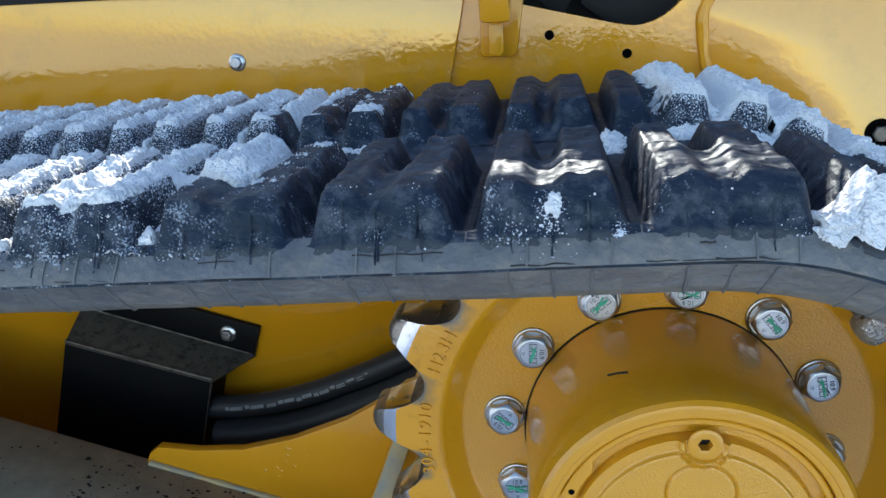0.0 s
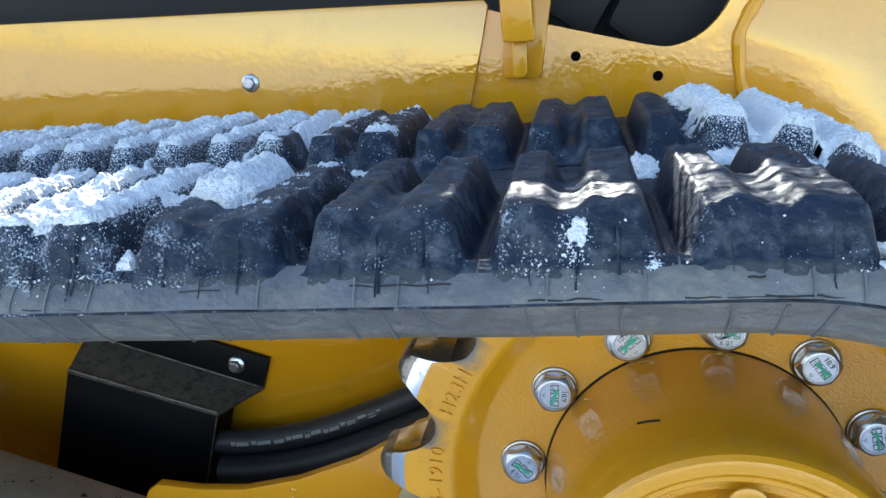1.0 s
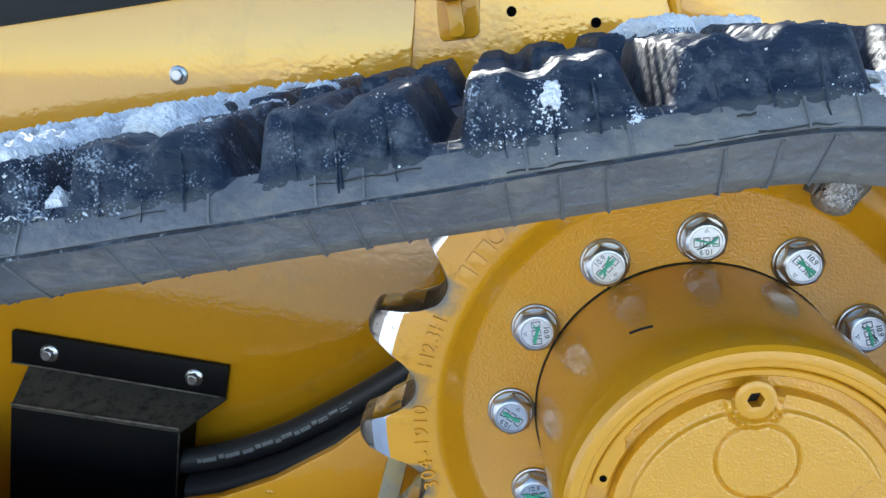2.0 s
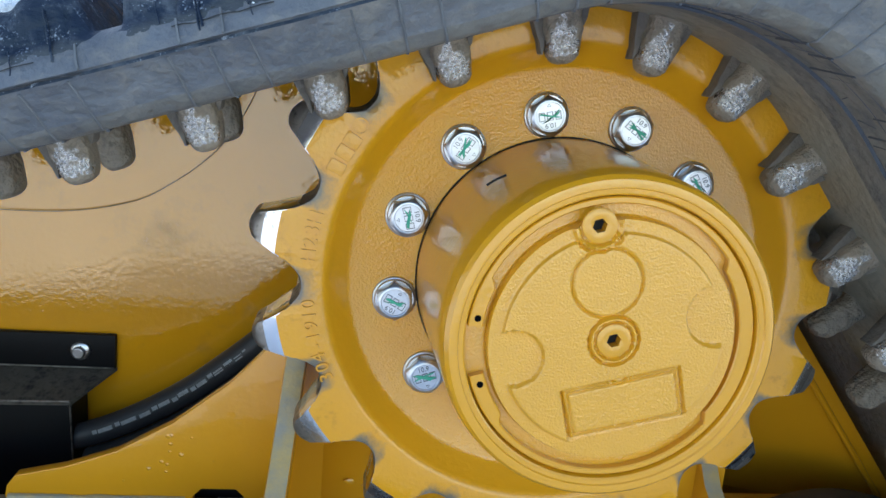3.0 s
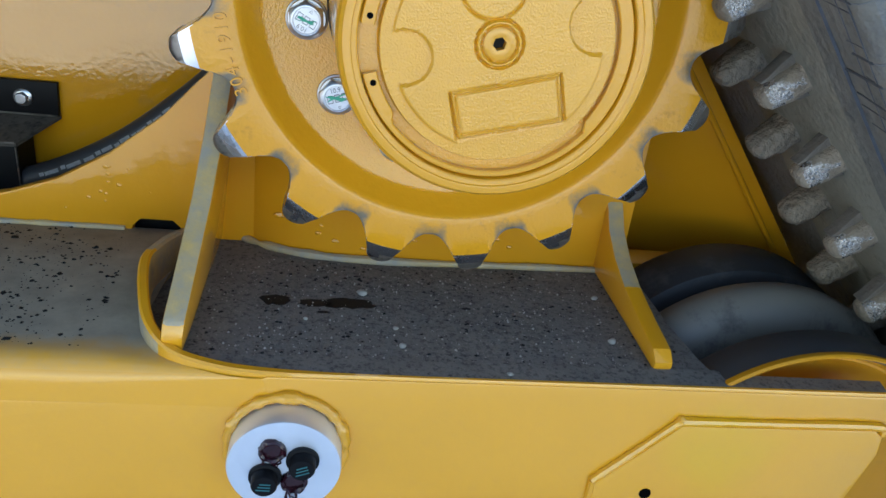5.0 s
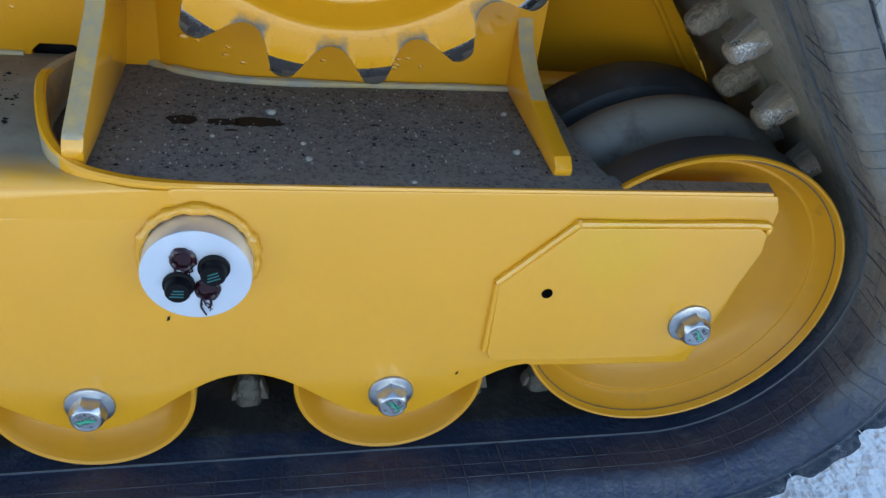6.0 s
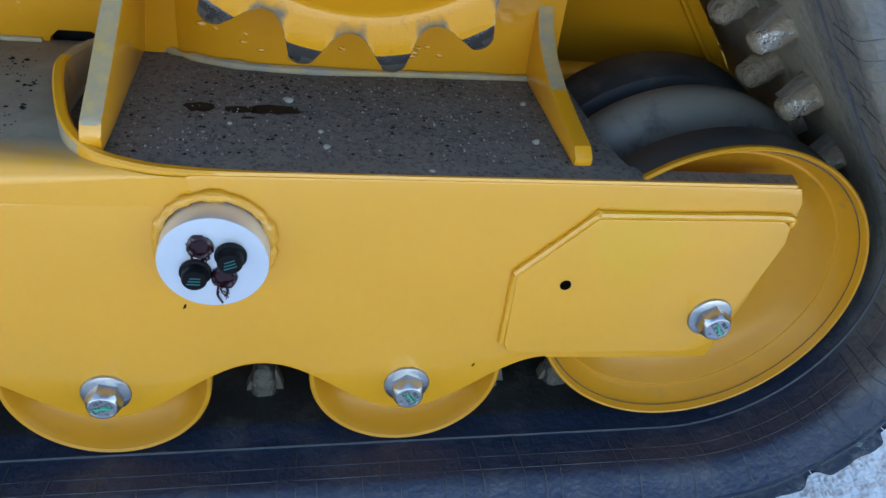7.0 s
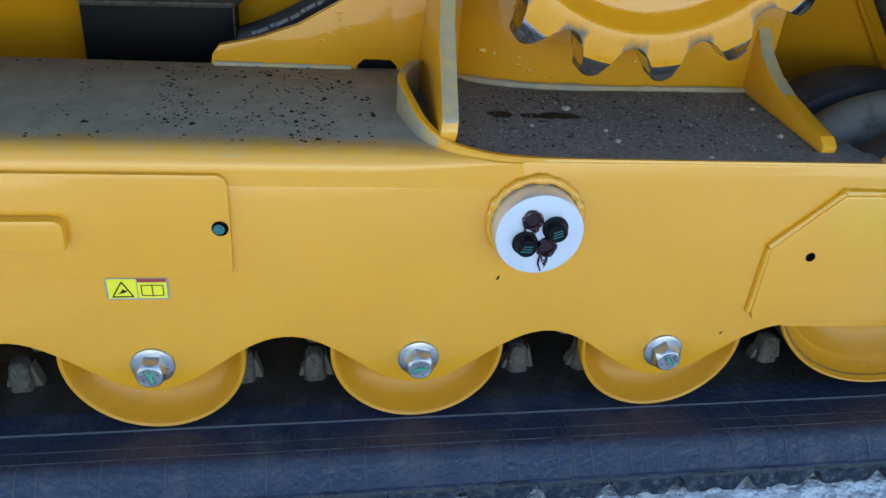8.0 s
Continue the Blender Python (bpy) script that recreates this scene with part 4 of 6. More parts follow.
for bx, bz, rr in ((0.0145, 0.0085, 0.2), (-0.0145, -0.0085, 0.6)):
    bolt = part("black_bolt", lathe([(0.0132, -0.0270), (0.0132, -0.0292), (0.0122, -0.0302), (0.0108, -0.0306), (0.0104, -0.0385), (0.0094, -0.0400), (0.0, -0.0402)], n=28), M_BLACK, pin, "black bolt head with worn teal marks")
    bolt.matrix_basis = pose(bx, 0, bz)
    for k in range(3):
        part("teal_mark", prism([(-0.006 + 0.0012 * k, -0.004 + 0.003 * k), (0.005, -0.0035 + 0.003 * k), (0.005, -0.0025 + 0.003 * k), (-0.006 + 0.0012 * k, -0.003 + 0.003 * k)], -0.0406, -0.0398), M_TEAL, bolt, "worn teal paint").rotation_euler = (0, rr - 0.5, 0)
for bx, bz, seed in ((-0.0095, 0.0175, 1.0), (0.0085, -0.0135, 4.0)):
    # an empty bolt hole with sealant pressed out round it
    b = part("sealed_hole", lathe([(0.0112, -0.0268), (0.0106, -0.0300), (0.0090, -0.0312), (0.0076, -0.0300), (0.0070, -0.0276), (0.0, -0.0274)], n=28), M_MAROON, pin, "bolt hole smeared with maroon sealant")
    for v in b.data.vertices:
        v.co += Vector((noise.noise(v.co * 260 + Vector((seed, 0, 0))), 0.5 * noise.noise(v.co * 260 + Vector((0, seed, 0))), noise.noise(v.co * 260 + Vector((0, 0, seed))))) * 0.0016
    b.matrix_basis = pose(bx, 0, bz)
rng = random.Random(8)
for x0, z0 in ((0.0085, -0.022), (-0.0095, 0.0075)):
    for k in range(7 if z0 < 0 else 4):
        xa = x0 + rng.uniform(-0.008, 0.007)
        ln = rng.uniform(0.008, 0.020) if z0 < 0 else rng.uniform(0.003, 0.008)
        part("sealant_strand", tube(smooth_line([(xa, -0.0284, z0 + 0.003), (xa + rng.uniform(-0.003, 0.003), -0.0284, z0 - ln * 0.5), (xa + rng.uniform(-0.006, 0.006), -0.0278, z0 - ln)], 5), rng.uniform(0.0004, 0.0010), 6, wobble=0.5), M_MAROON, pin)

# safety label
sign = thing("safety_label", "small yellow safety label with warning triangle and book", "label", at=(-0.5085, FACE - 0.0004, 0.1455))
part("backing", prism(rounded(-0.0305, 0.0305, -0.0135, 0.0125, 0.003), -0.0004, 0.0003), M_WHITE, sign)
part("left_field", prism([(-0.0285, -0.0115), (-0.0005, -0.0115), (-0.0005, 0.0115), (-0.0285, 0.0115)], -0.0008, 0.0), M_SIGNY, sign)
part("right_field", prism([(0.0005, -0.0115), (0.0285, -0.0115), (0.0285, 0.0075), (0.0005, 0.0075)], -0.0008, 0.0), M_SIGNY, sign)
part("header", prism([(0.0005, 0.008), (0.0285, 0.008), (0.0285, 0.0115), (0.0005, 0.0115)], -0.0008, 0.0), M_RED, sign, "dark red header with plain bars")
tri = [(-0.0245, -0.0095), (-0.0045, -0.0095), (-0.0145, 0.0085)]
for a, b in zip(tri, tri[1:] + tri[:1]):
    part("triangle_side", tube([(a[0], -0.0010, a[1]), (b[0], -0.0010, b[1])], 0.0007, 6), M_BLACK, sign)
part("pictogram", prism([(-0.0195, -0.0065), (-0.0115, -0.004), (-0.0095, -0.0015), (-0.0125, -0.002), (-0.0145, 0.0), (-0.0155, -0.003)], -0.0012, 0.0), M_BLACK, sign)
for pts in (((0.004, -0.008), (0.004, 0.004)), ((0.0145, -0.0085), (0.0145, 0.0045)), ((0.025, -0.008), (0.025, 0.004)), ((0.004, 0.004), (0.0145, 0.0045)), ((0.0145, 0.0045), (0.025, 0.004)), ((0.004, -0.008), (0.0145, -0.0085)), ((0.0145, -0.0085), (0.025, -0.008))):
    part("book_line", tube([(pts[0][0], -0.001, pts[0][1]), (pts[1][0], -0.001, pts[1][1])], 0.0005, 5), M_BLACK, sign)

# ---------- rollers and idler ----------
def roller(x):
    r = thing("track_roller", "yellow cup-shaped steel track roller with dark tread", "roller", "track rollers", at=(x, 0, 0.0600 + 0.019 * (x - 0.07)))
    part("rim", lathe([(0.0975, -0.088), (0.0975, -0.1035), (0.096, -0.105), (0.0930, -0.1035), (0.0895, -0.097), (0.084, -0.083), (0.072, -0.074), (0.05, -0.071), (0.03, -0.071), (0.03, -0.083), (0.0, -0.083)], n=80), M_WHEEL, r)
    part("tread", lathe([(0.094, -0.0885), (0.094, -0.05), (0.085, -0.042), (0.05, -0.04), (0.05, 0.085), (0.085, 0.088), (0.094, 0.096), (0.094, 0.14), (0.0, 0.14)], n=56), M_ROLLERBK, r)
    return r


for k, x in enumerate([ROLLERS[0] - PERIOD] + ROLLERS):
    roller(x)
for x in ROLLERS:
    flange_bolt("roller_bolt", "large zinc flange bolt through the track frame", x + 0.0005, FACE - 0.0002, 0.0505 + 0.009 * (x - 0.07), 0.0232, 0.0045, 0.0295, 0.0165, x * 3 + 0.4, "roller bolts")
flange_bolt("idler_bolt", "large zinc flange bolt at the idler", 0.3735, FACE - 0.0067, 0.1425, 0.0232, 0.0045, 0.0295, 0.0165, 0.5, "roller bolts")
idler = thing("idler", "large yellow dished steel idler wheel with dark rubber rings", "idler", at=(IX, 0, IZ))
part("rim", lathe([(0.1712, -0.093), (0.1725, -0.0965), (0.1725, -0.1), (0.171, -0.1018), (0.1690, -0.1008), (0.1668, -0.095), (0.1585, -0.078), (0.1545, -0.0740), (0.1520, -0.0742), (0.1500, -0.0722), (0.1420, -0.060), (0.125, -0.051), (0.10, -0.048), (0.045, -0.045), (0.045, -0.075), (0, -0.075)], n=128), M_WHEEL, idler)
part("outer_ring", lathe([(0.165, -0.094), (0.1708, -0.0935), (0.1715, -0.088), (0.1715, -0.058), (0.167, -0.050), (0.15, -0.046), (0.1, -0.045)], n=112), M_ROLLERBK, idler, "dark rubber ring")
part("guide_ring", lathe([(0.1, -0.014), (0.135, -0.011), (0.152, -0.007), (0.1645, 0.001), (0.171, 0.011), (0.1735, 0.02), (0.172, 0.034), (0.165, 0.046), (0.14, 0.054), (0.1, 0.056)], n=112), M_GUIDE, idler, "dusty grey guide ring")
part("inner_ring", lathe([(0.1, 0.07), (0.15, 0.07), (0.163, 0.076), (0.168, 0.088), (0.169, 0.13), (0.165, 0.14), (0.0, 0.14)], n=112), M_ROLLERBK, idler, "dark rubber ring")

# ---------- sprocket ----------
sprocket = thing("drive_sprocket", "yellow cast drive sprocket with seventeen worn steel teeth", "sprocket", at=(0, 0, 0))
NT, PER = 17, 40
TOOTH0 = radians(-81.9)


def tooth_r(phi):
    """Outline radius; phi: -0.5 to 0.5 of a pitch from the tooth's middle."""
    w = abs(phi) * 0.0795
    if w < 0.0095:
        return 0.2355 - 0.004 * (w / 0.0095) ** 2
    if w < 0.0195:
        t = (w - 0.0095) / 0.01
        return 0.2315 - 0.0225 * t ** 0.85
    t = (w - 0.0195) / (0.03975 - 0.0195)
    return 0.195 + 0.014 * (1 - math.sin(min(t, 1) * math.pi / 2)) ** 1.3


bm = bmesh.new()
ntot = NT * PER
rings = []
spec = [("f", 0.09, 0.014), ("f", 0.1585, 0.014), ("f", 0.162, 0.0125), ("f", 0.1735, -0.003), ("f", 0.1775, -0.0065), ("f", 0.180, -0.0072), ("m", 0.191, -0.0072), ("t", 0.2135, -0.0062), ("tr", 0.2190, 0.0), ("tr", 0.2245, 0.0), ("tr", 0.2300, 0.0), ("t2", 0.2355, 0.004), ("o", 0, 0.006), ("o", 0, 0.034), ("t", 0.215, 0.044), ("f", 0.185, 0.046), ("f", 0.12, 0.046)]
for kind, r, y in spec:
    ring = []
    for i in range(ntot):
        a = TOOTH0 + 2 * math.pi * i / ntot
        phi = (i / PER + 0.5) % 1.0 - 0.5
        R = tooth_r(phi)
        rr = r
        yy = y
        if kind == "t":
            rr = min(R - 0.0022, r)
        if kind == "tr":
            rr = min(R - 0.0014, r)
            yy = -0.0062 + 0.0105 * max(0, (rr - 0.2135) / 0.022)
        if kind == "t2":
            rr = R - 0.0008
            yy = -0.0045 + 0.0105 * max(0, (R - 0.2115) / 0.024)
        if kind == "o":
            rr = R
            yy = y if y > 0.02 else -0.002 + 0.0125 * max(0, (R - 0.2115) / 0.024)
        ring.append(bm.verts.new((SX + rr * math.cos(a), yy, SZ + rr * math.sin(a))))
    rings.append(ring)
for q, (a, b) in enumerate(zip(rings, rings[1:])):
    for i in range(ntot):
        j = (i + 1) % ntot
        f = bm.faces.new((a[i], a[j], b[j], b[i]))
        phi = ((i + 0.5) / PER + 0.5) % 1.0 - 0.5
        R = tooth_r(phi)
        if q < 4:
            f.material_index = 4 if q < 2 else 5
        if 7 <= q <= 12:
            ragged = 0.005 * noise.noise(Vector((i * 0.16, q * 1.7, 1.0)))
            out = min(R, (0.216, 0.2217, 0.227, 0.233)[q - 7]) if q < 11 else R
            f.material_index = 2 if R < 0.2035 else (1 if out + ragged < 0.2255 else 3)
            if q == 7 and R < 0.214:
                f.material_index = 0 if R > 0.2095 else 2
dirt_rim = []
for kind, r, y in spec:
    for i in range(ntot):
        R = tooth_r((i / PER + 0.5) % 1.0 - 0.5)
        dirt_rim.append((0.75 if kind in ("t", "tr", "t2", "o") else 0.6 if kind == "m" else 0.3 if r == 0.180 else 0.0) * sstep(0.2115, 0.198, R))
ring_ob = part("toothed_ring", bm, [M_ROUGH, M_STEEL, M_GRIME, M_TIP, M_GLOSS, M_HUB], sprocket, angle=50)
ring_ob.data.attributes.new("wear", "FLOAT", "POINT").data.foreach_set("value", dirt_rim)


def arc_text(text, a0, step, r, size, y):
    for k, ch in enumerate(text):
        if ch == " ":
            continue
        a = radians(a0 - k * step)
        letters("raised_letter", ch, size, face_pose(SX + r * math.cos(a), y, SZ + r * math.sin(a), math.degrees(a) - 90), M_ROUGH, sprocket, 0.0013)


arc_text("304-1910", 204.8, 2.52, 0.1890, 0.0142, -0.0075)
arc_text("H23H", 176.0, 2.85, 0.1892, 0.0148, -0.0075)
for k, a in enumerate((155.5, 152.0, 148.9)):
    a = radians(a)
    bm = box(-0.0045, 0.0045, -0.001, 0.001, -0.006, 0.006, 0.0006)
    part("raised_bar", bm, M_ROUGH, sprocket, "plain raised bar").matrix_basis = Matrix.Translation((SX + 0.189 * math.cos(a), -0.0075, SZ + 0.189 * math.sin(a))) @ Matrix.Rotation(-(a - math.pi / 2), 4, "Y")
a = radians(145.5)
part("raised_ring", lathe([(0.0062, -0.0065), (0.0062, -0.0088), (0.0048, -0.0088), (0.0048, -0.0065)], SX + 0.1905 * math.cos(a), SZ + 0.1905 * math.sin(a), 24), M_ROUGH, sprocket)

for k in range(12):
    a = radians(70 + 30 * k)
    flange_bolt("sprocket_bolt", "zinc flange bolt with green paint mark on the sprocket", SX + 0.126 * math.cos(a), 0.0138, SZ + 0.126 * math.sin(a), 0.0168, 0.0042, 0.0262, 0.0088, 0.35 + k * 1.37, "sprocket bolts")

# ---------- final drive hub ----------
hub = thing("final_drive_hub", "yellow cast final drive hub with round cover plate", "hub")
LEAN = (0.066, -0.056)
HX, HZ = SX + LEAN[0] * 0.118, SZ + LEAN[1] * 0.118
YF = -0.1080                      # border of the cover plate
part("housing", lathe([(0.1085, 0.0142), (0.1085, -0.01), (0.1088, -0.088), (0.1085, -0.101), (0.1070, -0.1065), (0.1045, -0.1092), (0.1010, -0.1098), (0.0993, -0.1096), (0.0986, -0.1086), (0.0957, -0.1084), (0.0947, -0.1076), (0.0942, -0.1030), (0.0937, -0.1013), (0.0925, -0.1010)], SX, SZ, 144, LEAN), M_HUB, hub, angle=25)
part("ring_channel", lathe([(0.0938, -0.1012), (0.0930, -0.1008), (0.0815, -0.1008), (0.0800, -0.1000), (0.0799, -0.094)], HX, HZ, 120), M_CAST, hub, "rough cast channel behind the ring", angle=25)
# dark ring painted in for the shade of the gap round the hub
part("gap_shade", lathe([(0.1080, 0.0122), (0.1091, 0.0122), (0.1094, 0.0132), (0.1095, 0.0145)], SX, SZ, 96), M_OILSHADE, hub, "thin dark ring for the gap round the hub")


def ring_inner(a):
    a %= 360
    right = (a + 180) % 360 - 180
    wide = max(sstep(154, 159, a) * (1 - sstep(217, 222, a)), sstep(-38, -34, right) * (1 - sstep(36, 40, right)))
    return 0.0888 - 0.0052 * wide


bm = bmesh.new()
rows = []
for k in range(161):
    a = 197 + 339 * k / 160
    c, n_ = math.cos(radians(a)), math.sin(radians(a))
    ri, ro = ring_inner(a), 0.0932
    rows.append([bm.verts.new((HX + r * c, y, HZ + r * n_)) for r, y in ((ro, -0.101), (ro, -0.1058), (ro - 0.0008, -0.1066), (ri + 0.0008, -0.1066), (ri, -0.1058), (ri, -0.101))])
for a, b in zip(rows, rows[1:]):
    for k in range(5):
        bm.faces.new((a[k], a[k + 1], b[k + 1], b[k]))
bm.faces.new(rows[0])
bm.faces.new(rows[-1][::-1])
ring_ob = part("retaining_ring", bm, M_HUB, hub, "yellow painted retaining ring with a gap", angle=25)
for a in (172.5, 201.5):
    part("pin_hole", lathe([(0.0, -0.1070), (0.0021, -0.1070), (0.0023, -0.1060)], HX + 0.0878 * math.cos(radians(a)), HZ + 0.0878 * math.sin(radians(a)), 16), M_HOLE, ring_ob, "small dark pin hole")
P1, PD, P2 = (0.0018, 0.6388), (0.0115, 0.6035), (0.0203, 0.5662)
RECT = [Vector(p) for p in ((-0.0085, 0.5308), (0.0645, 0.5506), (0.0728, 0.5172), (0.0008, 0.4988))]
BITES = ((-0.0415, 0.5510, 0.0185), (0.0860, 0.5855, 0.0205))


def step_at(d, w=0.0008):
    """1 inside (d below nought), 0 outside, over a soft edge."""
    return 1 - sstep(-w, w, d)


def rect_dist(x, z):
    d = -1.0
    for k in range(4):
        a, b = RECT[k], RECT[(k + 1) % 4]
        e = (b - a).normalized()
        d = max(d, e.x * (z - a.y) - e.y * (x - a.x))
    return d


def cover_height(x, z):
    """Relief of the cast cover over its border: a raised field with two round bites, plug bosses, a disc and a framed oblong."""
    r = math.hypot(x - HX, z - HZ)
    d = r - 0.0712
    for bx, bz, br in BITES:
        d = max(d, br - math.hypot(x - bx, z - bz))
    d1, dd, d2 = math.hypot(x - P1[0], z - P1[1]), math.hypot(x - PD[0], z - PD[1]), math.hypot(x - P2[0], z - P2[1])
    q = rect_dist(x, z)
    d = max(d, 0.0165 - d1)
    # the field stops at the sides of the oblong
    e = (RECT[1] - RECT[0]).normalized()
    al, up = (x - RECT[0].x) * e.x + (z - RECT[0].y) * e.y, -(x - RECT[0].x) * e.y + (z - RECT[0].y) * e.x
    d = max(d, min(-up, al + 0.0012, 0.0768 - al))
    h = 0.0032 * step_at(d)
    h = max(h, 0.0032 * step_at(dd - 0.0240))
    h -= 0.0024 * step_at(abs(dd - 0.0222) - 0.0007, 0.0008)
    h = max(h, 0.0036 * step_at(q))
    h -= 0.0024 * step_at(abs(q + 0.0024) - 0.0004, 0.0009)
    h -= 0.0010 * step_at(abs(q - 0.0012) - 0.0003, 0.0008) * step_at(-d)
    for dp in (d1, d2):
        h = h * (1 - step_at(dp - 0.0168, 0.0006)) + step_at(dp - 0.0168, 0.0006) * (0.0004 + 0.0034 * step_at(abs(dp - 0.0140) - 0.0012, 0.0007) + 0.0013 * step_at(dp - 0.0118, 0.0006) - 0.012 * step_at(dp - 0.0062, 0.0004))
    return h


bm = bmesh.new()
rows = [[bm.verts.new((HX, YF - cover_height(HX, HZ), HZ))]]
NA = 300
for i in range(1, 101):
    r = 0.0795 * i / 100
    rows.append([])
    for k in range(NA):
        x, z = HX + r * math.cos(2 * math.pi * k / NA), HZ + r * math.sin(2 * math.pi * k / NA)
        rows[-1].append(bm.verts.new((x, YF - cover_height(x, z), z)))
for r, y in ((0.0799, YF + 0.0006), (0.0800, -0.094)):
    rows.append([bm.verts.new((HX + r * math.cos(2 * math.pi * k / NA), y, HZ + r * math.sin(2 * math.pi * k / NA))) for k in range(NA)])
for k in range(NA):
    bm.faces.new((rows[0][0], rows[1][k], rows[1][(k + 1) % NA]))
for a, b in zip(rows[1:], rows[2:]):
    for k in range(NA):
        bm.faces.new((a[k], b[k], b[(k + 1) % NA], a[(k + 1) % NA]))
cover = part("cover_plate", bm, M_CAST, hub, angle=40)
for px, pz in (P1, P2):
    yb = YF - 0.0020
    bm = bmesh.new()
    rows = []
    for r, y in ((0.0112, yb + 0.0003), (0.0110, yb - 0.0009), (0.0103, yb - 0.0014), (0.0062, yb - 0.0014), (0.0, 0.0)):
        n = 36
        if r:
            rows.append([bm.verts.new((px + r * math.cos(2 * math.pi * k / n), y, pz + r * math.sin(2 * math.pi * k / n))) for k in range(n)])
    for r, y in ((0.0041, yb - 0.0010), (0.0040, yb + 0.006)):
        rows.append([])
        for k in range(n):
            a = 2 * math.pi * k / n
            q = r / math.cos((a % (math.pi / 3)) - math.pi / 6)
            rows[-1].append(bm.verts.new((px + q * math.cos(a + 0.3), y, pz + q * math.sin(a + 0.3))))
    for a, b in zip(rows, rows[1:]):
        for k in range(n):
            bm.faces.new((a[k], a[(k + 1) % n], b[(k + 1) % n], b[k]))
    # socket floor coloured dark in place of the shade inside it
    bm.faces.new(rows[-1]).material_index = 1
    part("plug", bm, [M_HUB, M_OILSHADE], hub, "round plug with a hexagon socket", angle=40)
part("paint_scratch", tube(smooth_line([(-0.065, -0.085, 0.655), (-0.060, -0.0865, 0.659), (-0.054, -0.088, 0.6625)], 3), 0.0008, 5), M_BLACK, hub)

# ---------- rubber track ----------


def build_path():
    """Pieces of the pitch line: straight (p0, d, length) or arc (centre, r, a0, a1 clockwise)."""
    def tangent(c1, r1, c2, r2):
        # outer tangent, belt runs clockwise as seen from the front: left of travel is outside
        dx, dz = c2[0] - c1[0], c2[1] - c1[1]
        dist = math.hypot(dx, dz)
        base = math.atan2(dz, dx)
        return base + math.acos((r1 - r2) / dist)
    cs = [((SX, SZ), R_S), ((IX, IZ), R_I), ((FX, FZ), R_I)]
    ang = [tangent(cs[k][0], cs[k][1], cs[(k + 1) % 3][0], cs[(k + 1) % 3][1]) for k in range(3)]
    pieces, total = [], 0.0
    for k in range(3):
        (c, r), a_in, a_out = cs[k], ang[k - 1], ang[k]
        while a_out > a_in:
            a_out -= 2 * math.pi
        pieces.append(("arc", total, c, r, a_in))
        total += r * (a_in - a_out)
        c2, r2 = cs[(k + 1) % 3]
        p0 = Vector((c[0] + r * math.cos(a_out), 0, c[1] + r * math.sin(a_out)))
        p1 = Vector((c2[0] + r2 * math.cos(a_out), 0, c2[1] + r2 * math.sin(a_out)))
        pieces.append(("line", total, p0, (p1 - p0).normalized(), a_out))
        total += (p1 - p0).length
    return pieces, total


PIECES, LOOP = build_path()
PITCH = 0.086434
NP = int(LOOP / PITCH)


def belt(s):
    """Point, outward normal and direction of travel at s along the pitch line; 0 at the sprocket's first contact."""
    s %= LOOP
    for pc in reversed(PIECES):
        if s >= pc[1] - 1e-9:
            break
    if pc[0] == "arc":
        a = pc[4] - (s - pc[1]) / pc[3]
        nrm = Vector((math.cos(a), 0, math.sin(a)))
        return Vector((pc[2][0], 0, pc[2][1])) + nrm * pc[3], nrm, Vector((nrm.z, 0, -nrm.x))
    nrm = Vector((math.cos(pc[4]), 0, math.sin(pc[4])))
    return pc[2] + pc[3] * (s - pc[1]), nrm, pc[3]


def at(s, y, h):
    p, nrm, d = belt(s)
    return p + nrm * h + Vector((0, y, 0))


track = thing("rubber_track", "worn black rubber track with block tread and steel drive lugs", "rubber track")
# belt body: inner face, bevelled sides, base of the tread
PROFILE = [(-0.095, -0.0305), (-0.135, -0.0313), (-0.170, -0.0350), (-0.182, -0.0362), (-0.1890, -0.0348), (-0.1955, -0.0290), (-0.2125, -0.0115), (-0.2140, -0.0105), (-0.2140, -0.0090), (-0.2165, -0.008), (-0.2157, -0.0055), (-0.2080, 0.0035), (-0.2000, 0.0068), (-0.185, 0.002), (0.0, 0.002),
           (0.185 + FAR, 0.002), (0.206 + FAR, 0.0068), (0.2190 + FAR, 0.0035), (0.2305 + FAR, -0.008), (0.2265 + FAR, -0.0115), (0.205 + FAR, -0.030), (0.19 + FAR, -0.0315), (0.095, -0.0305), (0.06, -0.0295), (-0.06, -0.0295)]


def under_h(u):
    """Height of the inner side of the near edge at u."""
    for (a, ha), (b, hb) in zip(PROFILE[:4], PROFILE[1:5]):
        if u >= b:
            return ha + (hb - ha) * (u - a) / (b - a)
    return PROFILE[4][1]


bm = bmesh.new()
steps = NP * 9
rows = []
for k in range(steps):
    s = k * LOOP / steps
    row = []
    for u, h in PROFILE:
        wob = 0.0009 * noise.noise(Vector((s * 22, u * 40, 0.3)))
        row.append(bm.verts.new(at(s, YC + u, h + wob)))
    rows.append(row)
for k in range(steps):
    a, b = rows[k], rows[(k + 1) % steps]
    for i in range(len(PROFILE)):
        j = (i + 1) % len(PROFILE)
        f = bm.faces.new((a[i], a[j], b[j], b[i]))
        f.material_index = 2 if i > 21 else 3 if i < 5 else 1 if i in (5, 6, 8, 9, 10, 11, 17, 18, 19, 20, 21) else 0
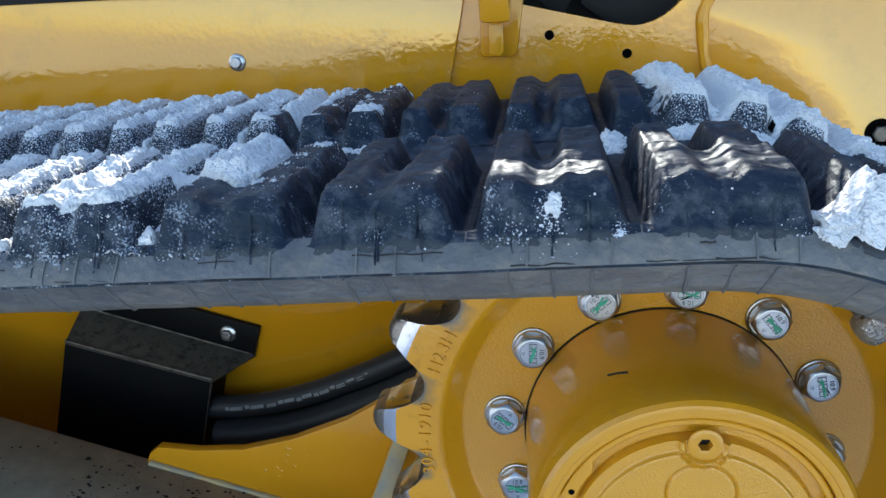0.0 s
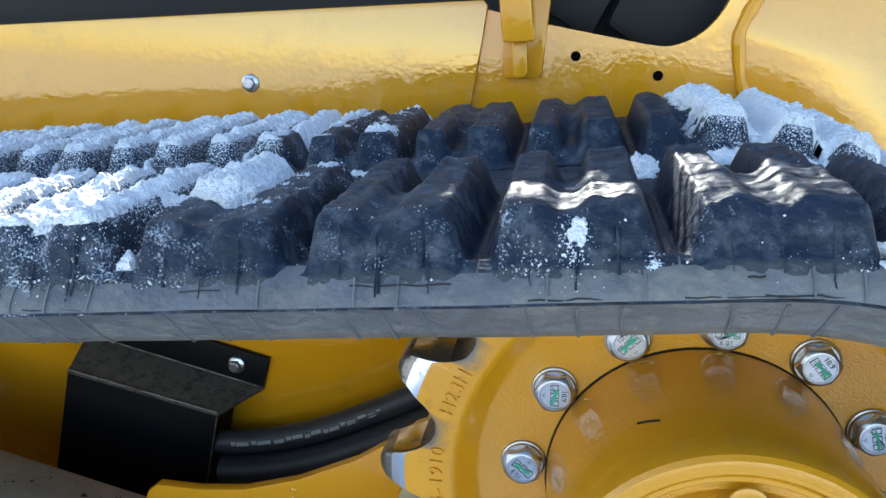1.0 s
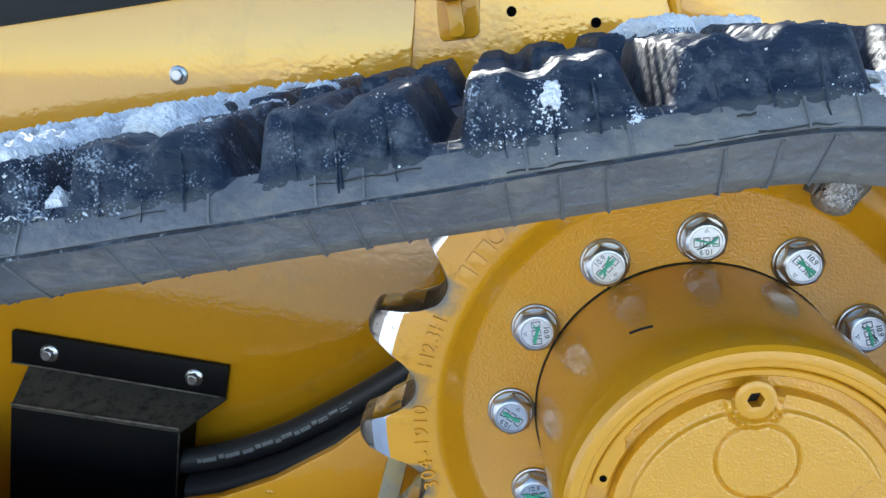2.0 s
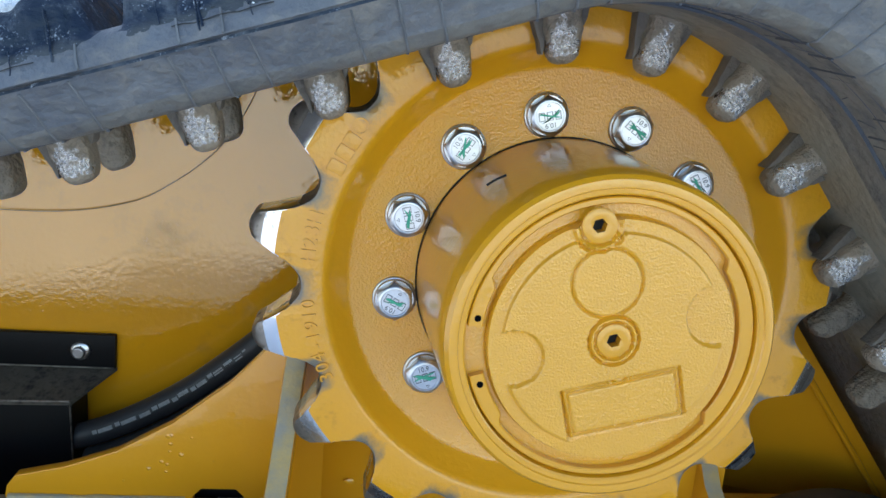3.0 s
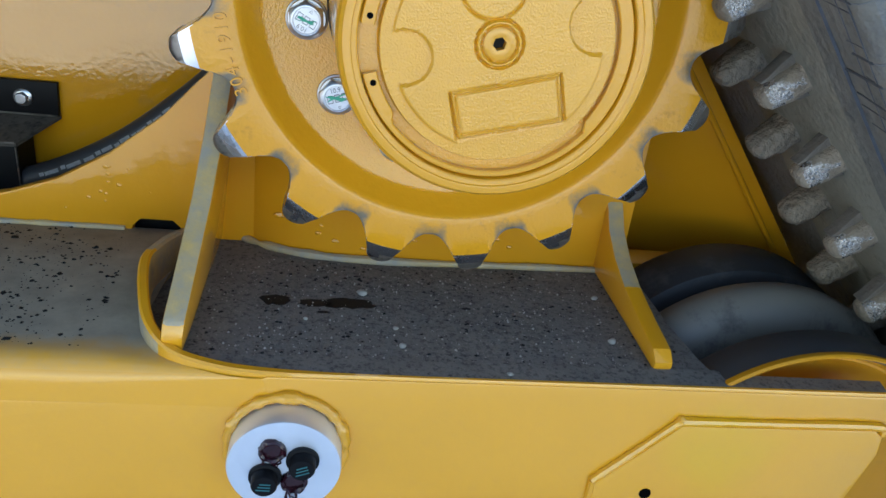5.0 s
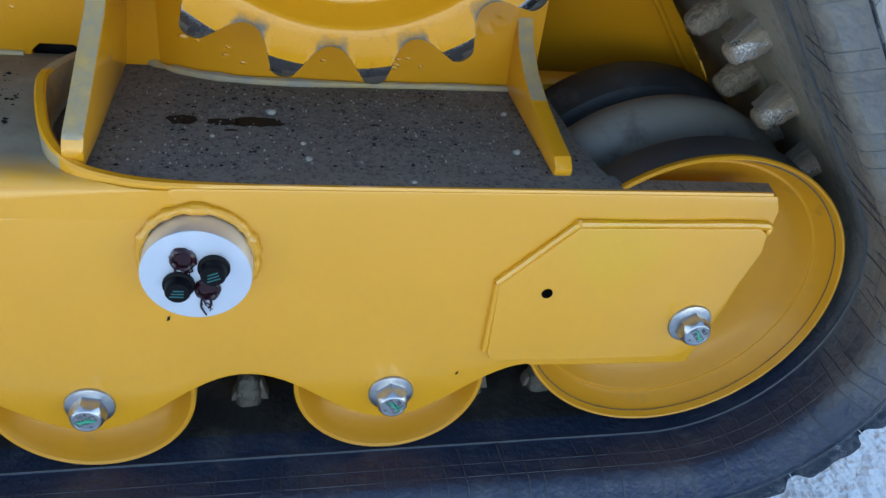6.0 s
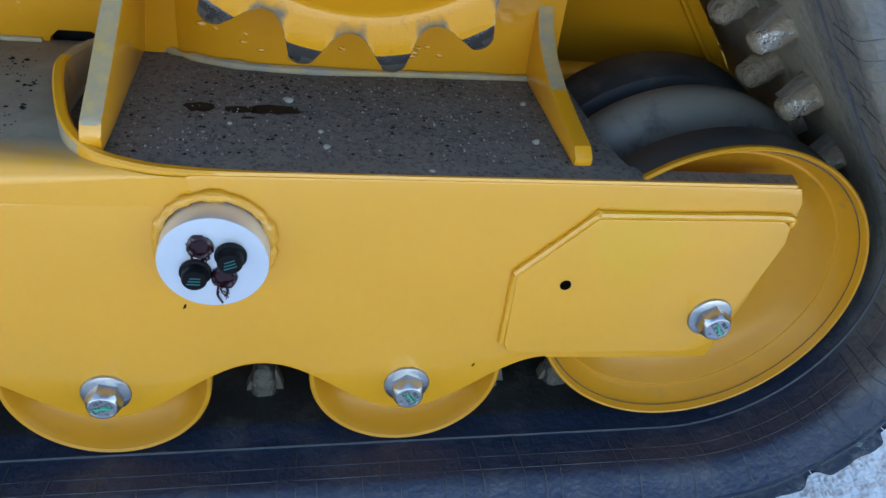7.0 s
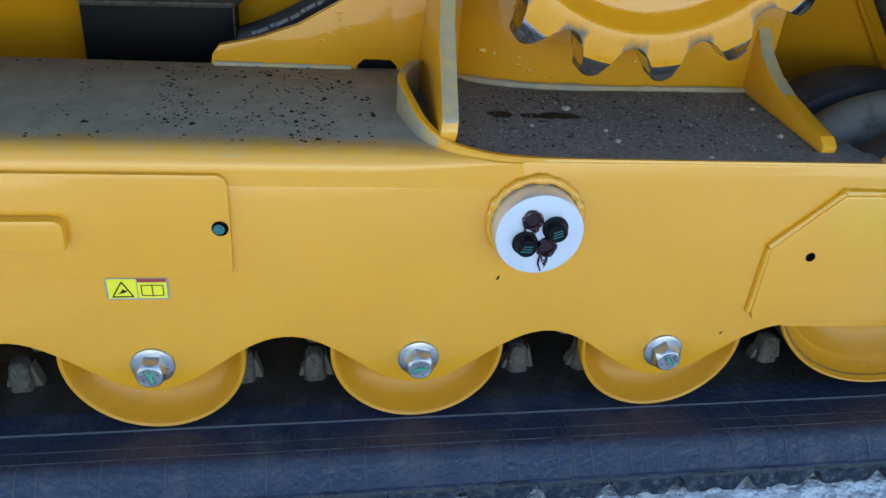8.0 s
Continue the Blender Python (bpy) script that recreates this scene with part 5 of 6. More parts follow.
# darker towards the ground and the upper front; on the inner face it paints shade
wet_shade = [max(sstep(0.30, 0.02, belt(k * LOOP / steps)[0].z), 0.42 * sstep(SX + 0.02, SX - 0.22, belt(k * LOOP / steps)[0].x)) for k in range(steps) for _ in PROFILE]
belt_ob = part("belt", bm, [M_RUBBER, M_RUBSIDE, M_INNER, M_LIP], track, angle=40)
belt_ob.data.attributes.new("wet", "FLOAT", "POINT").data.foreach_set("value", wet_shade)


# worn lines; the wide first one also paints the highlight along the step
for u, r in ((-0.128, 0.0018), (-0.158, 0.0005), (-0.176, 0.0006)):
    ring = [at(k * LOOP / 400, YC + u, under_h(u)) for k in range(401)]
    part("wear_line", tube(ring, r, 5, caps=False), M_SCUFF, track, "pale worn line")
# fine moulding lines across the edge: three to a pitch, raised and rubbed pale
rng = random.Random(21)
bm, bm2 = bmesh.new(), bmesh.new()
LINE0 = -0.0990
for k in range(-14, NP - 13):
    for q in range(3):
        s0 = LINE0 + k * PITCH + q * 0.0203 + rng.uniform(-0.0012, 0.0012)
        for sg in (-1, 1):
            lean = rng.uniform(-0.001, 0.002)
            prof = [(-0.177, -0.0359), (-0.1887, -0.0352), (-0.1955, -0.0292), (-0.2040, -0.0205), (-0.2127, -0.0116)]
            tube([at(s0 - lean * j / 4 + rng.uniform(-1, 1) * 0.0003, YC - sg * u + (FAR if sg > 0 else 0), h) for j, (u, h) in enumerate(prof)], rng.uniform(0.0005, 0.0009), 5, bm=bm if belt(s0)[0].z > 0.2 else bm2)
            if rng.random() < 0.55:
                tube([at(s0 + 0.008 + lean * j / 3, YC - sg * u + (FAR if sg > 0 else 0), h) for j, (u, h) in enumerate([(-0.2168, -0.0075), (-0.2160, -0.0052), (-0.2086, 0.0034)])], 0.0007, 4, bm=bm)
        if rng.random() < 0.8:
            u0, u1 = -0.182, rng.uniform(-0.16, -0.128)
            sk = rng.uniform(-0.003, 0.003)
            tube([at(s0 + sk * j / 3, YC + u0 + (u1 - u0) * j / 3, under_h(u0 + (u1 - u0) * j / 3) - 0.0002) for j in range(4)], rng.uniform(0.0006, 0.0011), 4, bm=bm2)
ob = part("moulding", bm, M_CREASE, track, "fine pale moulding lines")
ob["kind"] = "stuff"
s = 0.0
while s < LOOP:
    s += rng.uniform(0.01, 0.05)
    u0 = rng.uniform(-0.182, -0.14)
    u1 = min(u0 + rng.uniform(0.01, 0.06), -0.132)
    sk = rng.uniform(-0.004, 0.004)
    tube([at(s + sk * q, YC + u0 + (u1 - u0) * q, under_h(u0 + (u1 - u0) * q) - 0.0001) for q in (0.0, 0.5, 1.0)], 0.0004, 4, bm=bm2)
ob = part("scuff", bm2, M_SCUFF, track, "pale cross scuffs")
ob["kind"] = "stuff"
# torn grooves along the edge, and short torn flaps
bm = bmesh.new()
for k in range(150):
    s0 = rng.uniform(0, LOOP)
    u, h = rng.choice([(-0.2152, -0.0090), (-0.2160, -0.0066), (-0.2115, 0.0000), (-0.2070, 0.0044)])
    ln = rng.uniform(0.006, 0.05)
    n = max(3, int(ln / 0.005))
    tube([at(s0 + ln * j / n, YC + u + rng.uniform(-0.0008, 0.0004), h + rng.uniform(-0.0006, 0.0006)) for j in range(n + 1)], rng.uniform(0.0002, 0.0005), 4, bm=bm)
ob = part("torn_groove", bm, M_TORN, track, "dark torn grooves along the edge")
ob["kind"] = "stuff"


def tread_h(sl, v):
    """Height of a tread block over the base; sl: along the pitch from the block's start, v: 0 at the rim to 0.2 at the middle."""
    w0 = 0.003 * (1 - sstep(0.01, 0.06, v))
    e = sstep(-0.0040, w0 + 0.0075, sl) * (1 - sstep(0.0660 - w0, 0.0800, sl))
    inner = 1 - sstep(0.170, 0.184, v)
    outer = (0.16 + 0.84 * sstep(0.002, 0.034, v)) * sstep(-0.001, 0.005, v)
    hh = 0.0288 * e * inner * outer
    notch = sstep(0.0225, 0.0325, sl) * (1 - sstep(0.0375, 0.0475, sl))
    deep = 0.17 * sstep(0.004, 0.02, v) + 0.46 * sstep(0.095, 0.128, v)
    return hh * (1 - notch * deep) - 0.001


BLOCK0 = -0.203


def near_u(v):
    """Distance from the middle line at v; the outer faces of the near blocks are drawn in."""
    return HALF - 0.0035 - v - 0.0135 * (1 - sstep(0.0, 0.040, v))


V_TABLE = [0.192 - 0.0005 * k for k in range(390)]
U_TABLE = [near_u(v) for v in V_TABLE]


def edge_h(v):
    """Height of the sloping outer edge of the belt at v."""
    pts = ((-0.01, -0.012), (0.0, -0.0055), (0.009, 0.0035), (0.022, 0.0068), (0.043, 0.002), (1.0, 0.002))
    for (a, ha), (b, hb) in zip(pts, pts[1:]):
        if v < b:
            return ha + (hb - ha) * (v - a) / (b - a)
    return 0.002


def surf_h(sl, v):
    eh = edge_h(v)
    return max(eh + (max(tread_h(sl, v), -0.0005) + 0.002 - eh) * sstep(0.0, 0.022, v), eh)


def crumple(s, v, sign, h):
    """Uneven, chipped rubber: added to the height h over the belt's edge."""
    k = min(1.0, max(h, 0.0) / 0.004) * (0.35 + 0.65 * sstep(0.014, 0.023, h))
    q = 0.0016 * noise.noise(Vector((s * 55, v * 55, sign * 5))) + 0.0008 * noise.noise(Vector((s * 60, v * 190, sign))) + 0.0006 * noise.noise(Vector((s * 240, v * 240, sign + 3)))
    q -= 0.0042 * max(0.0, noise.noise(Vector((s * 78, v * 70, sign * 7 + 2))) - 0.28)
    return 1.3 * k * q


def full_h(s, v, sign):
    """Height of the tread's surface over the pitch line, with its unevenness."""
    h = surf_h((s - BLOCK0 + 0.0045) % PITCH - 0.0045, v) - 0.002
    return h + crumple(s, v, sign, h) + 0.0026


def left_cover(s, y):
    """How far snow lies on the tread towards the front of the machine; nought at its edge."""
    edge = -0.283 - 0.050 * sstep(0.03, 0.15, y)
    return 0.95 * sstep(edge + 0.012, edge - 0.022, s) - 0.25 + 0.12 * sstep(-0.25, 0.05, y) - 0.6 * sstep(-0.160, -0.2, y)


def right_cover(s, y):
    """The same over the sprocket."""
    edge = 0.015 - 1.8 * max(0.0, s - 0.06)
    return 0.85 - (abs(s - 0.118) / 0.115) ** 6 - 1.2 * sstep(edge + 0.06, edge - 0.02, y) - 0.6 * sstep(-0.165, -0.2, y)


def frost_at(s, y, fall):
    """Share of the surface under loose grains: most on tops, half on the fronts of snowy blocks."""
    if not -0.9 < s < 0.3:
        return 0.0
    cov = left_cover(s, y) if s < -0.15 else right_cover(s, y)
    share = sstep(-0.35, 0.55, cov) * (1.0 - 0.33 * min(1.0, fall)) * (1 - 0.45 * sstep(-0.13, -0.17, y))
    for s1, y1, rs, ry, amount in ((-0.079, -0.180, 0.012, 0.011, 0.80), (-0.045, -0.186, 0.006, 0.010, 0.95), (-0.098, -0.186, 0.016, 0.010, 0.72), (0.040, -0.190, 0.018, 0.012, 0.75), (-0.275, -0.190, 0.03, 0.012, 0.62), (-0.20, -0.192, 0.02, 0.012, 0.6)):
        share = max(share, amount * math.exp(-((s - s1) / rs) ** 2 - ((y - y1) / ry) ** 2))
    return share


def block(k, sign):
    bm = bmesh.new()
    NS, NV = (66, 64) if sign > 0 and -11 < k < 6 else (44, 40) if -11 < k < 6 else (24, 22)
    rows, wear, frost = [], [], []
    # under load the shoulders of the lower blocks bulge outwards
    loaded = 0.017 * sstep(0.40, 0.22, belt(BLOCK0 + (k + 0.4) * PITCH)[0].z)
    for i in range(NS + 1):
        sl = -0.0045 + 0.0855 * i / NS
        row = []
        for j in range(NV + 1):
            v = 0.192 * (j / NV) ** 1.15
            s = BLOCK0 + k * PITCH + sl
            h = surf_h(sl, v) - 0.002
            rim = 1 - sstep(0.0, 0.036, v)
            proud = min(1, max(h - edge_h(v) + 0.002, 0) / 0.005)
            rough = 0.0032 * noise.noise(Vector((s * 48, h * 140, sign * 3))) + 0.0026 * noise.noise(Vector((s * 130, h * 200, sign * 9))) + 0.0017 * noise.noise(Vector((s * 320, h * 300, sign * 4)))
            rough -= 0.0030 * max(0.0, 0.08 - abs(noise.noise(Vector((s * 62, h * 12, sign * 6))))) / 0.08
            u = -sign * ((near_u(v) if sign > 0 else HALF - 0.0035 - v) + rim * proud * rough)
            if sign < 0:
                u += FAR * (1 - v / 0.192)
            else:
                u -= loaded * sstep(0.0, 0.030, v) * (1 - sstep(0.040, 0.090, v))
            row.append(bm.verts.new(at(s, YC + u, h + crumple(s, v, sign, h) + 0.0026)))
            wear.append(1 - sstep(0.003, 0.015, v))
            if NV > 22:
                fall = abs(surf_h(sl, v + 0.002) - surf_h(sl, v - 0.002)) / 0.004 * 0.7 + abs(surf_h(sl + 0.002, v) - surf_h(sl - 0.002, v)) / 0.004 * 0.35
                frost.append(frost_at(s, YC + u, fall))
            else:
                frost.append(0.0)
        rows.append(row)
    for a, b in zip(rows, rows[1:]):
        for j in range(NV):
            bm.faces.new((a[j], a[j + 1], b[j + 1], b[j]))
    ob = part("tread_block", bm, M_RUBBER, track, angle=70)
    ob.data.attributes.new("wear", "FLOAT", "POINT").data.foreach_set("value", wear)
    ob.data.attributes.new("frost", "FLOAT", "POINT").data.foreach_set("value", frost)
    return ob


for k in range(-13, NP - 13):
    block(k, 1)
    block(k, -1)

# mould flash runs on up the outer faces of the near blocks
rng = random.Random(52)
bm = bmesh.new()
for k in range(-9, 6):
    for q in range(3):
        for rep_ in range(rng.choice([1, 1, 2])):
            s0 = LINE0 + k * PITCH + q * 0.0203 + rng.uniform(-0.003, 0.003)
            v0, v1 = rng.uniform(0.0, 0.008), rng.uniform(0.010, 0.026)
            pts = []
            for j in range(9):
                v = v0 + (v1 - v0) * j / 8
                pts.append(at(s0 + rng.uniform(-0.0003, 0.0003), YC - near_u(v) - 0.0006, full_h(s0, v, 1) + 0.0004))
            tube(pts, rng.uniform(0.0003, 0.0006), 5, bm=bm, wobble=0.6)
ob = part("mould_flash", bm, M_RUBBER, track, "thin upright moulding ridges")
ob["kind"] = "stuff"

# drive lugs: two to a pitch, one on each side of the sprocket
def lug_mesh(tall):
    """A tapering stub with flattened corners; local z points away from the belt, -y is its outer face."""
    bm = bmesh.new()
    secs = [(0.0, 0.0150, 0.0152), (0.004, 0.0143, 0.0147), (0.010, 0.0137, 0.0141), (0.017, 0.0132, 0.0136), (0.024, 0.0128, 0.0131), (0.030, 0.0120, 0.0125), (0.0345, 0.0106, 0.0112), (0.0375, 0.0086, 0.0092), (0.0394, 0.0058, 0.0062), (0.0402, 0.0026, 0.0028)]
    rows, n = [], 32
    for h, w, t in secs:
        row = []
        for k in range(n):
            a = 2 * math.pi * k / n
            c, s = math.cos(a), math.sin(a)
            row.append(bm.verts.new((w * math.copysign(abs(c) ** 0.62, c), t * math.copysign(abs(s) ** 0.62, s), h * tall)))
        rows.append(row)
    for a, b in zip(rows, rows[1:]):
        for k in range(n):
            bm.faces.new((a[k], a[(k + 1) % n], b[(k + 1) % n], b[k]))
    bm.faces.new(rows[-1])
    for v in bm.verts:
        v.co += Vector((noise.noise(v.co * 90), noise.noise(v.co * 90 + Vector((5, 0, 0))), 0.4 * noise.noise(v.co * 120))) * 0.0016
        v.co += Vector((noise.noise(v.co * 380), noise.noise(v.co * 380 + Vector((5, 0, 0))), 0)) * 0.0006
    return bm


def fin_mesh(leading):
    if leading:
        return prism([(0.0132, 0.0), (0.0222, 0.0), (0.0180, 0.018), (0.0160, 0.024), (0.0148, 0.0320), (0.0138, 0.0325), (0.0124, 0.026)], -0.008, 0.007, 0.0008)
    return prism([(-0.0200, 0.0), (-0.0132, 0.0), (-0.0131, 0.016), (-0.0155, 0.014), (-0.0178, 0.009)], -0.008, 0.007, 0.0008)


def rub_marks(me):
    """The outer face is rubbed bright in a stripe at its foot that widens towards the tip."""
    vals = []
    for v in me.vertices:
        x, y, z = v.co
        half = 0.0045 + 0.0085 * sstep(0.010, 0.022, z)
        front = sstep(0.004, -0.003, y)
        vals.append(front * (1 - sstep(half - 0.002, half + 0.003, abs(x - 0.001))) * sstep(-0.004, 0.004, z) * (1 - 0.75 * sstep(0.033, 0.036, z)) * 0.75)
    me.attributes.new("polish", "FLOAT", "POINT").data.foreach_set("value", vals)


lug_a = link_mesh("drive_lug", lug_mesh(0.98), M_LUG).data
rub_marks(lug_a)
lug_b = link_mesh("drive_lug", lug_mesh(1.04), M_LUGDULL).data
for v in lug_b.vertices:
    v.co.y *= 1.3
lug_c = link_mesh("drive_lug", lug_mesh(0.98), M_LUGSHADE).data
fins = [link_mesh("lug_fin", fin_mesh(k == 0), M_FIN).data for k in range(2)]
for o in [o for o in scene.objects if o.name.startswith(("drive_lug", "lug_fin"))]:
    bpy.data.objects.remove(o)
for k in range(-13, NP - 13):
    for y, me in ((-0.016, lug_a), (0.066, lug_b)):
        s = -0.043 + k * PITCH
        p, nrm, d = belt(s)
        m = Matrix.Identity(4)
        m.col[0].xyz, m.col[1].xyz, m.col[2].xyz = -d, Vector((0, 1, 0)), -nrm
        m.col[3].xyz = p - nrm * (PITCH_N - 0.002) + Vector((0, y, 0))
        o = new("drive_lug", lug_c if y < 0 and p.z < 0.06 else me)
        o.parent, o.matrix_basis = track, m
        if y < 0:
            for fin in fins:
                o = new("lug_fin", fin)
                o.parent, o.matrix_basis = track, m @ pose(0, 0.004, 0)

# ---------- snow on the tread ----------
def base_h(s, y):
    if y > YC:
        v = 0.192 * (HALF - 0.0035 - y + YC + FAR) / (0.192 + FAR)
    else:
        v = float(np.interp(YC - y, U_TABLE, V_TABLE))
    return full_h(s, v, 1 if y < YC else -1) + 0.0003 if v > 0 else -0.01


SPOTS = []
spot_rng = random.Random(77)


def snow_patch(name, label, s0, s1, y0, y1, cover, thick, seed, ns, ny, steep=1.6, fill=0.4, hollow=0.0, soft=3, wall=0.08, rag=1.0):
    """A sheet over the tread; it lies where cover is above nought, thin at its torn edges, deeper in the notches."""
    S = [s0 + (s1 - s0) * i / ns for i in range(ns + 1)]
    Y = [y0 + (y1 - y0) * j / ny for j in range(ny + 1)]
    base = np.array([[base_h(s, y) for y in Y] for s in S])

    def shifted(a, i, j):
        p = np.pad(a, 20, mode="edge")
        return p[20 + i:20 + i + a.shape[0], 20 + j:20 + j + a.shape[1]]

    ds, dy = (s1 - s0) / ns, (y1 - y0) / ny
    j4, i8, i16 = max(1, round(0.004 / dy)), max(1, round(0.008 / ds)), min(20, max(1, round(0.016 / ds)))
    drop = np.maximum(base - shifted(base, 0, -j4), 0) / 0.008 + wall * np.abs(shifted(base, 2, 0) - shifted(base, -2, 0)) / 0.008
    around = (shifted(base, i8, 0) + shifted(base, -i8, 0) + shifted(base, i16, 0) + shifted(base, -i16, 0) + base) / 5
    C, F, G = np.zeros_like(base), np.zeros_like(base), np.zeros_like(base)
    for i, s in enumerate(S):
        for j, y in enumerate(Y):
            q = Vector((s * 25 + y * 13, y * 25 - s * 12, seed))
            f1, f2, f3 = noise.noise(q * 4.3), noise.noise(q * 9.1), noise.noise(q * 23.0)
            C[i, j] = cover(s, y) + rag * (0.6 * noise.fractal(q, 1.0, 2.0, 3) + 0.40 * f1 + 0.42 * f2 + 0.2 * f3)
            G[i, j] = rag * (0.26 * f3 + 0.1 * f2)
            F[i, j] = 0.0034 * f1 + 0.0020 * f2 + 0.0016 * f3
    bare = C.copy()
    C -= steep * np.minimum(1.0, drop) + hollow * np.clip((0.024 - base) / 0.018, 0, 1)
    for i in range(0, ns + 1):
        for j in range(0, ny + 1):
            if C[i, j] < 0:
                near = max(0.0, 1 + C[i, j] / 0.4) ** 2 * 0.32
                if bare[i, j] > 0:
                    near = max(near, 0.16)
                if spot_rng.random() < near:
                    SPOTS.append((S[i] + spot_rng.uniform(-ds, ds) / 2, Y[j] + spot_rng.uniform(-dy, dy) / 2))
    for _ in range(2):
        C = sum(shifted(C, i, j) for i in (-1, 0, 1) for j in (-1, 0, 1)) / 9
    C += G
    K = np.clip(C, 0, 1) ** 0.6
    H = base + thick * K + fill * np.maximum(around * 1.1 - base, 0) * np.minimum(1, np.maximum(C, 0) * 2.2)
    lies = (C > 0).astype(float)
    for _ in range(soft):
        w = sum(shifted(lies, i, j) for i in (-1, 0, 1) for j in (-1, 0, 1))
        v = sum(shifted(lies * H, i, j) for i in (-1, 0, 1) for j in (-1, 0, 1))
        H = np.where(lies > 0, v / np.maximum(w, 1), H)
    H = np.where(lies > 0, np.maximum(H, base - 0.0004) + K * F, base - 0.0006)
    bm = bmesh.new()
    rows = [[bm.verts.new(at(s, y, H[i, j])) for j, y in enumerate(Y)] for i, s in enumerate(S)]
    for i in range(ns):
        for j in range(ny):
            c, h = lies[i:i + 2, j:j + 2], H[i:i + 2, j:j + 2]
            if c.sum() == 4 or (c.sum() > 0 and h.max() - h.min() < (0.009 if steep > 0.5 else 0.03)):
                bm.faces.new((rows[i][j], rows[i][j + 1], rows[i + 1][j + 1], rows[i + 1][j]))
    bmesh.ops.delete(bm, geom=[v for v in bm.verts if not v.link_faces], context="VERTS")
    ob = part(name, bm, M_SNOW, angle=80)
    return tagged(ob, label, "snow", kind="stuff")


snow_patch("snow_cover", "thin crusty snow lying over the tread blocks", -0.85, -0.2, -0.186, 0.285, left_cover, 0.0050, 3.0, 620, 460, 1.8, 0.3, 0.0, 4, 0.85, 0.75)
CLUMP = [(-0.314, -0.108), (-0.257, -0.136), (-0.246, -0.124), (-0.248, -0.078), (-0.254, -0.012), (-0.274, 0.030), (-0.296, 0.012), (-0.286, -0.030), (-0.276, -0.047), (-0.293, -0.078)]


def clump_cover(s, y):
    """Rises inwards from the outline of the lump."""
    best, inside = 1.0, False
    for (a, b), (c, d) in zip(CLUMP, CLUMP[1:] + CLUMP[:1]):
        t = min(1.0, max(0.0, ((s - a) * (c - a) + (y - b) * (d - b)) / ((c - a) ** 2 + (d - b) ** 2)))
        best = min(best, math.hypot(s - a - t * (c - a), y - b - t * (d - b)))
        if (b > y) != (d > y) and s < a + (c - a) * (y - b) / (d - b):
            inside = not inside
    return (1 if inside else -1) * best / 0.008


snow_patch("snow_clump", "lump of clean snow on the tread", -0.335, -0.22, -0.165, 0.045, clump_cover, 0.0085, 9.0, 130, 230, 0.0, 0.7, 0.0, 12, 0.0, 0.2)
snow_patch("snow_cover", "snow caught in the gap between two tread blocks", -0.335, -0.265, 0.11, 0.275,
           lambda s, y: 0.8 - (abs(s + 0.298) / 0.022) ** 4 - (abs(y - 0.195) / 0.075) ** 4, 0.0060, 41.0, 90, 150, 0.3, 0.5, 0.0, 5, 0.0, 0.4)
snow_patch("snow_cover", "thin snow left on top of a tread block", -0.262, -0.205, 0.075, 0.145,
           lambda s, y: 0.7 - (abs(s + 0.233) / 0.018) ** 2 - (abs(y - 0.108) / 0.02) ** 2, 0.0035, 43.0, 80, 90, 0.3, 0.2, 0.0, 4, 0.0, 0.6)
snow_patch("snow_cover", "snow lying in the tread over the sprocket", -0.03, 0.24, -0.186, 0.285,
           right_cover, 0.0085, 17.0, 300, 420, 1.5, 0.4, 0.0, 5, 0.15, 0.5)
snow_patch("snow_cover", "crumbs of snow left in the gap between tread blocks", -0.05, -0.015, -0.02, 0.09,
           lambda s, y: 0.35 - (abs(s + 0.033) / 0.012) ** 2 - (abs(y - 0.04) / 0.045) ** 4, 0.003, 27.0, 60, 120, 0.8, 0.3)


def snow_lump(label, s, y, rs, ry, rh, seed):
    """A crumbly lump pressed on the tread at s, y."""
    bm = bmesh.new()
    bmesh.ops.create_icosphere(bm, subdivisions=5, radius=1.0)
    for v in bm.verts:
        q = v.co * 1.3 + Vector((seed, 0, 0))
        k = 1 + 0.55 * noise.fractal(q, 1.0, 2.0, 3) + 0.16 * noise.noise(q * 7) + 0.07 * noise.noise(q * 17)
        a, b, c = v.co.x * rs * k, v.co.y * ry * k, v.co.z * rh * k
        v.co = at(s + a, max(y + b, -0.195), base_h(s + a * 0.6, max(y + b * 0.6, -0.1905)) + c)
    return tagged(part("snow_clump", bm, M_SNOW, angle=80), label, "snow", kind="stuff")


snow_lump("wet snow lump on the outer edge of the tread", 0.058, -0.172, 0.016, 0.018, 0.008, 3.0)
snow_lump("small frosty lump on the face of a tread block", -0.077, -0.178, 0.0035, 0.004, 0.0022, 5.0)
for k in range(40):
    SPOTS.append((spot_rng.gauss(-0.079, 0.013), spot_rng.gauss(-0.187, 0.005)))
    SPOTS.append((spot_rng.gauss(0.046, 0.016), spot_rng.gauss(-0.192, 0.018)))
# loose crumbs and frost
rng = random.Random(31)
bm = bmesh.new()
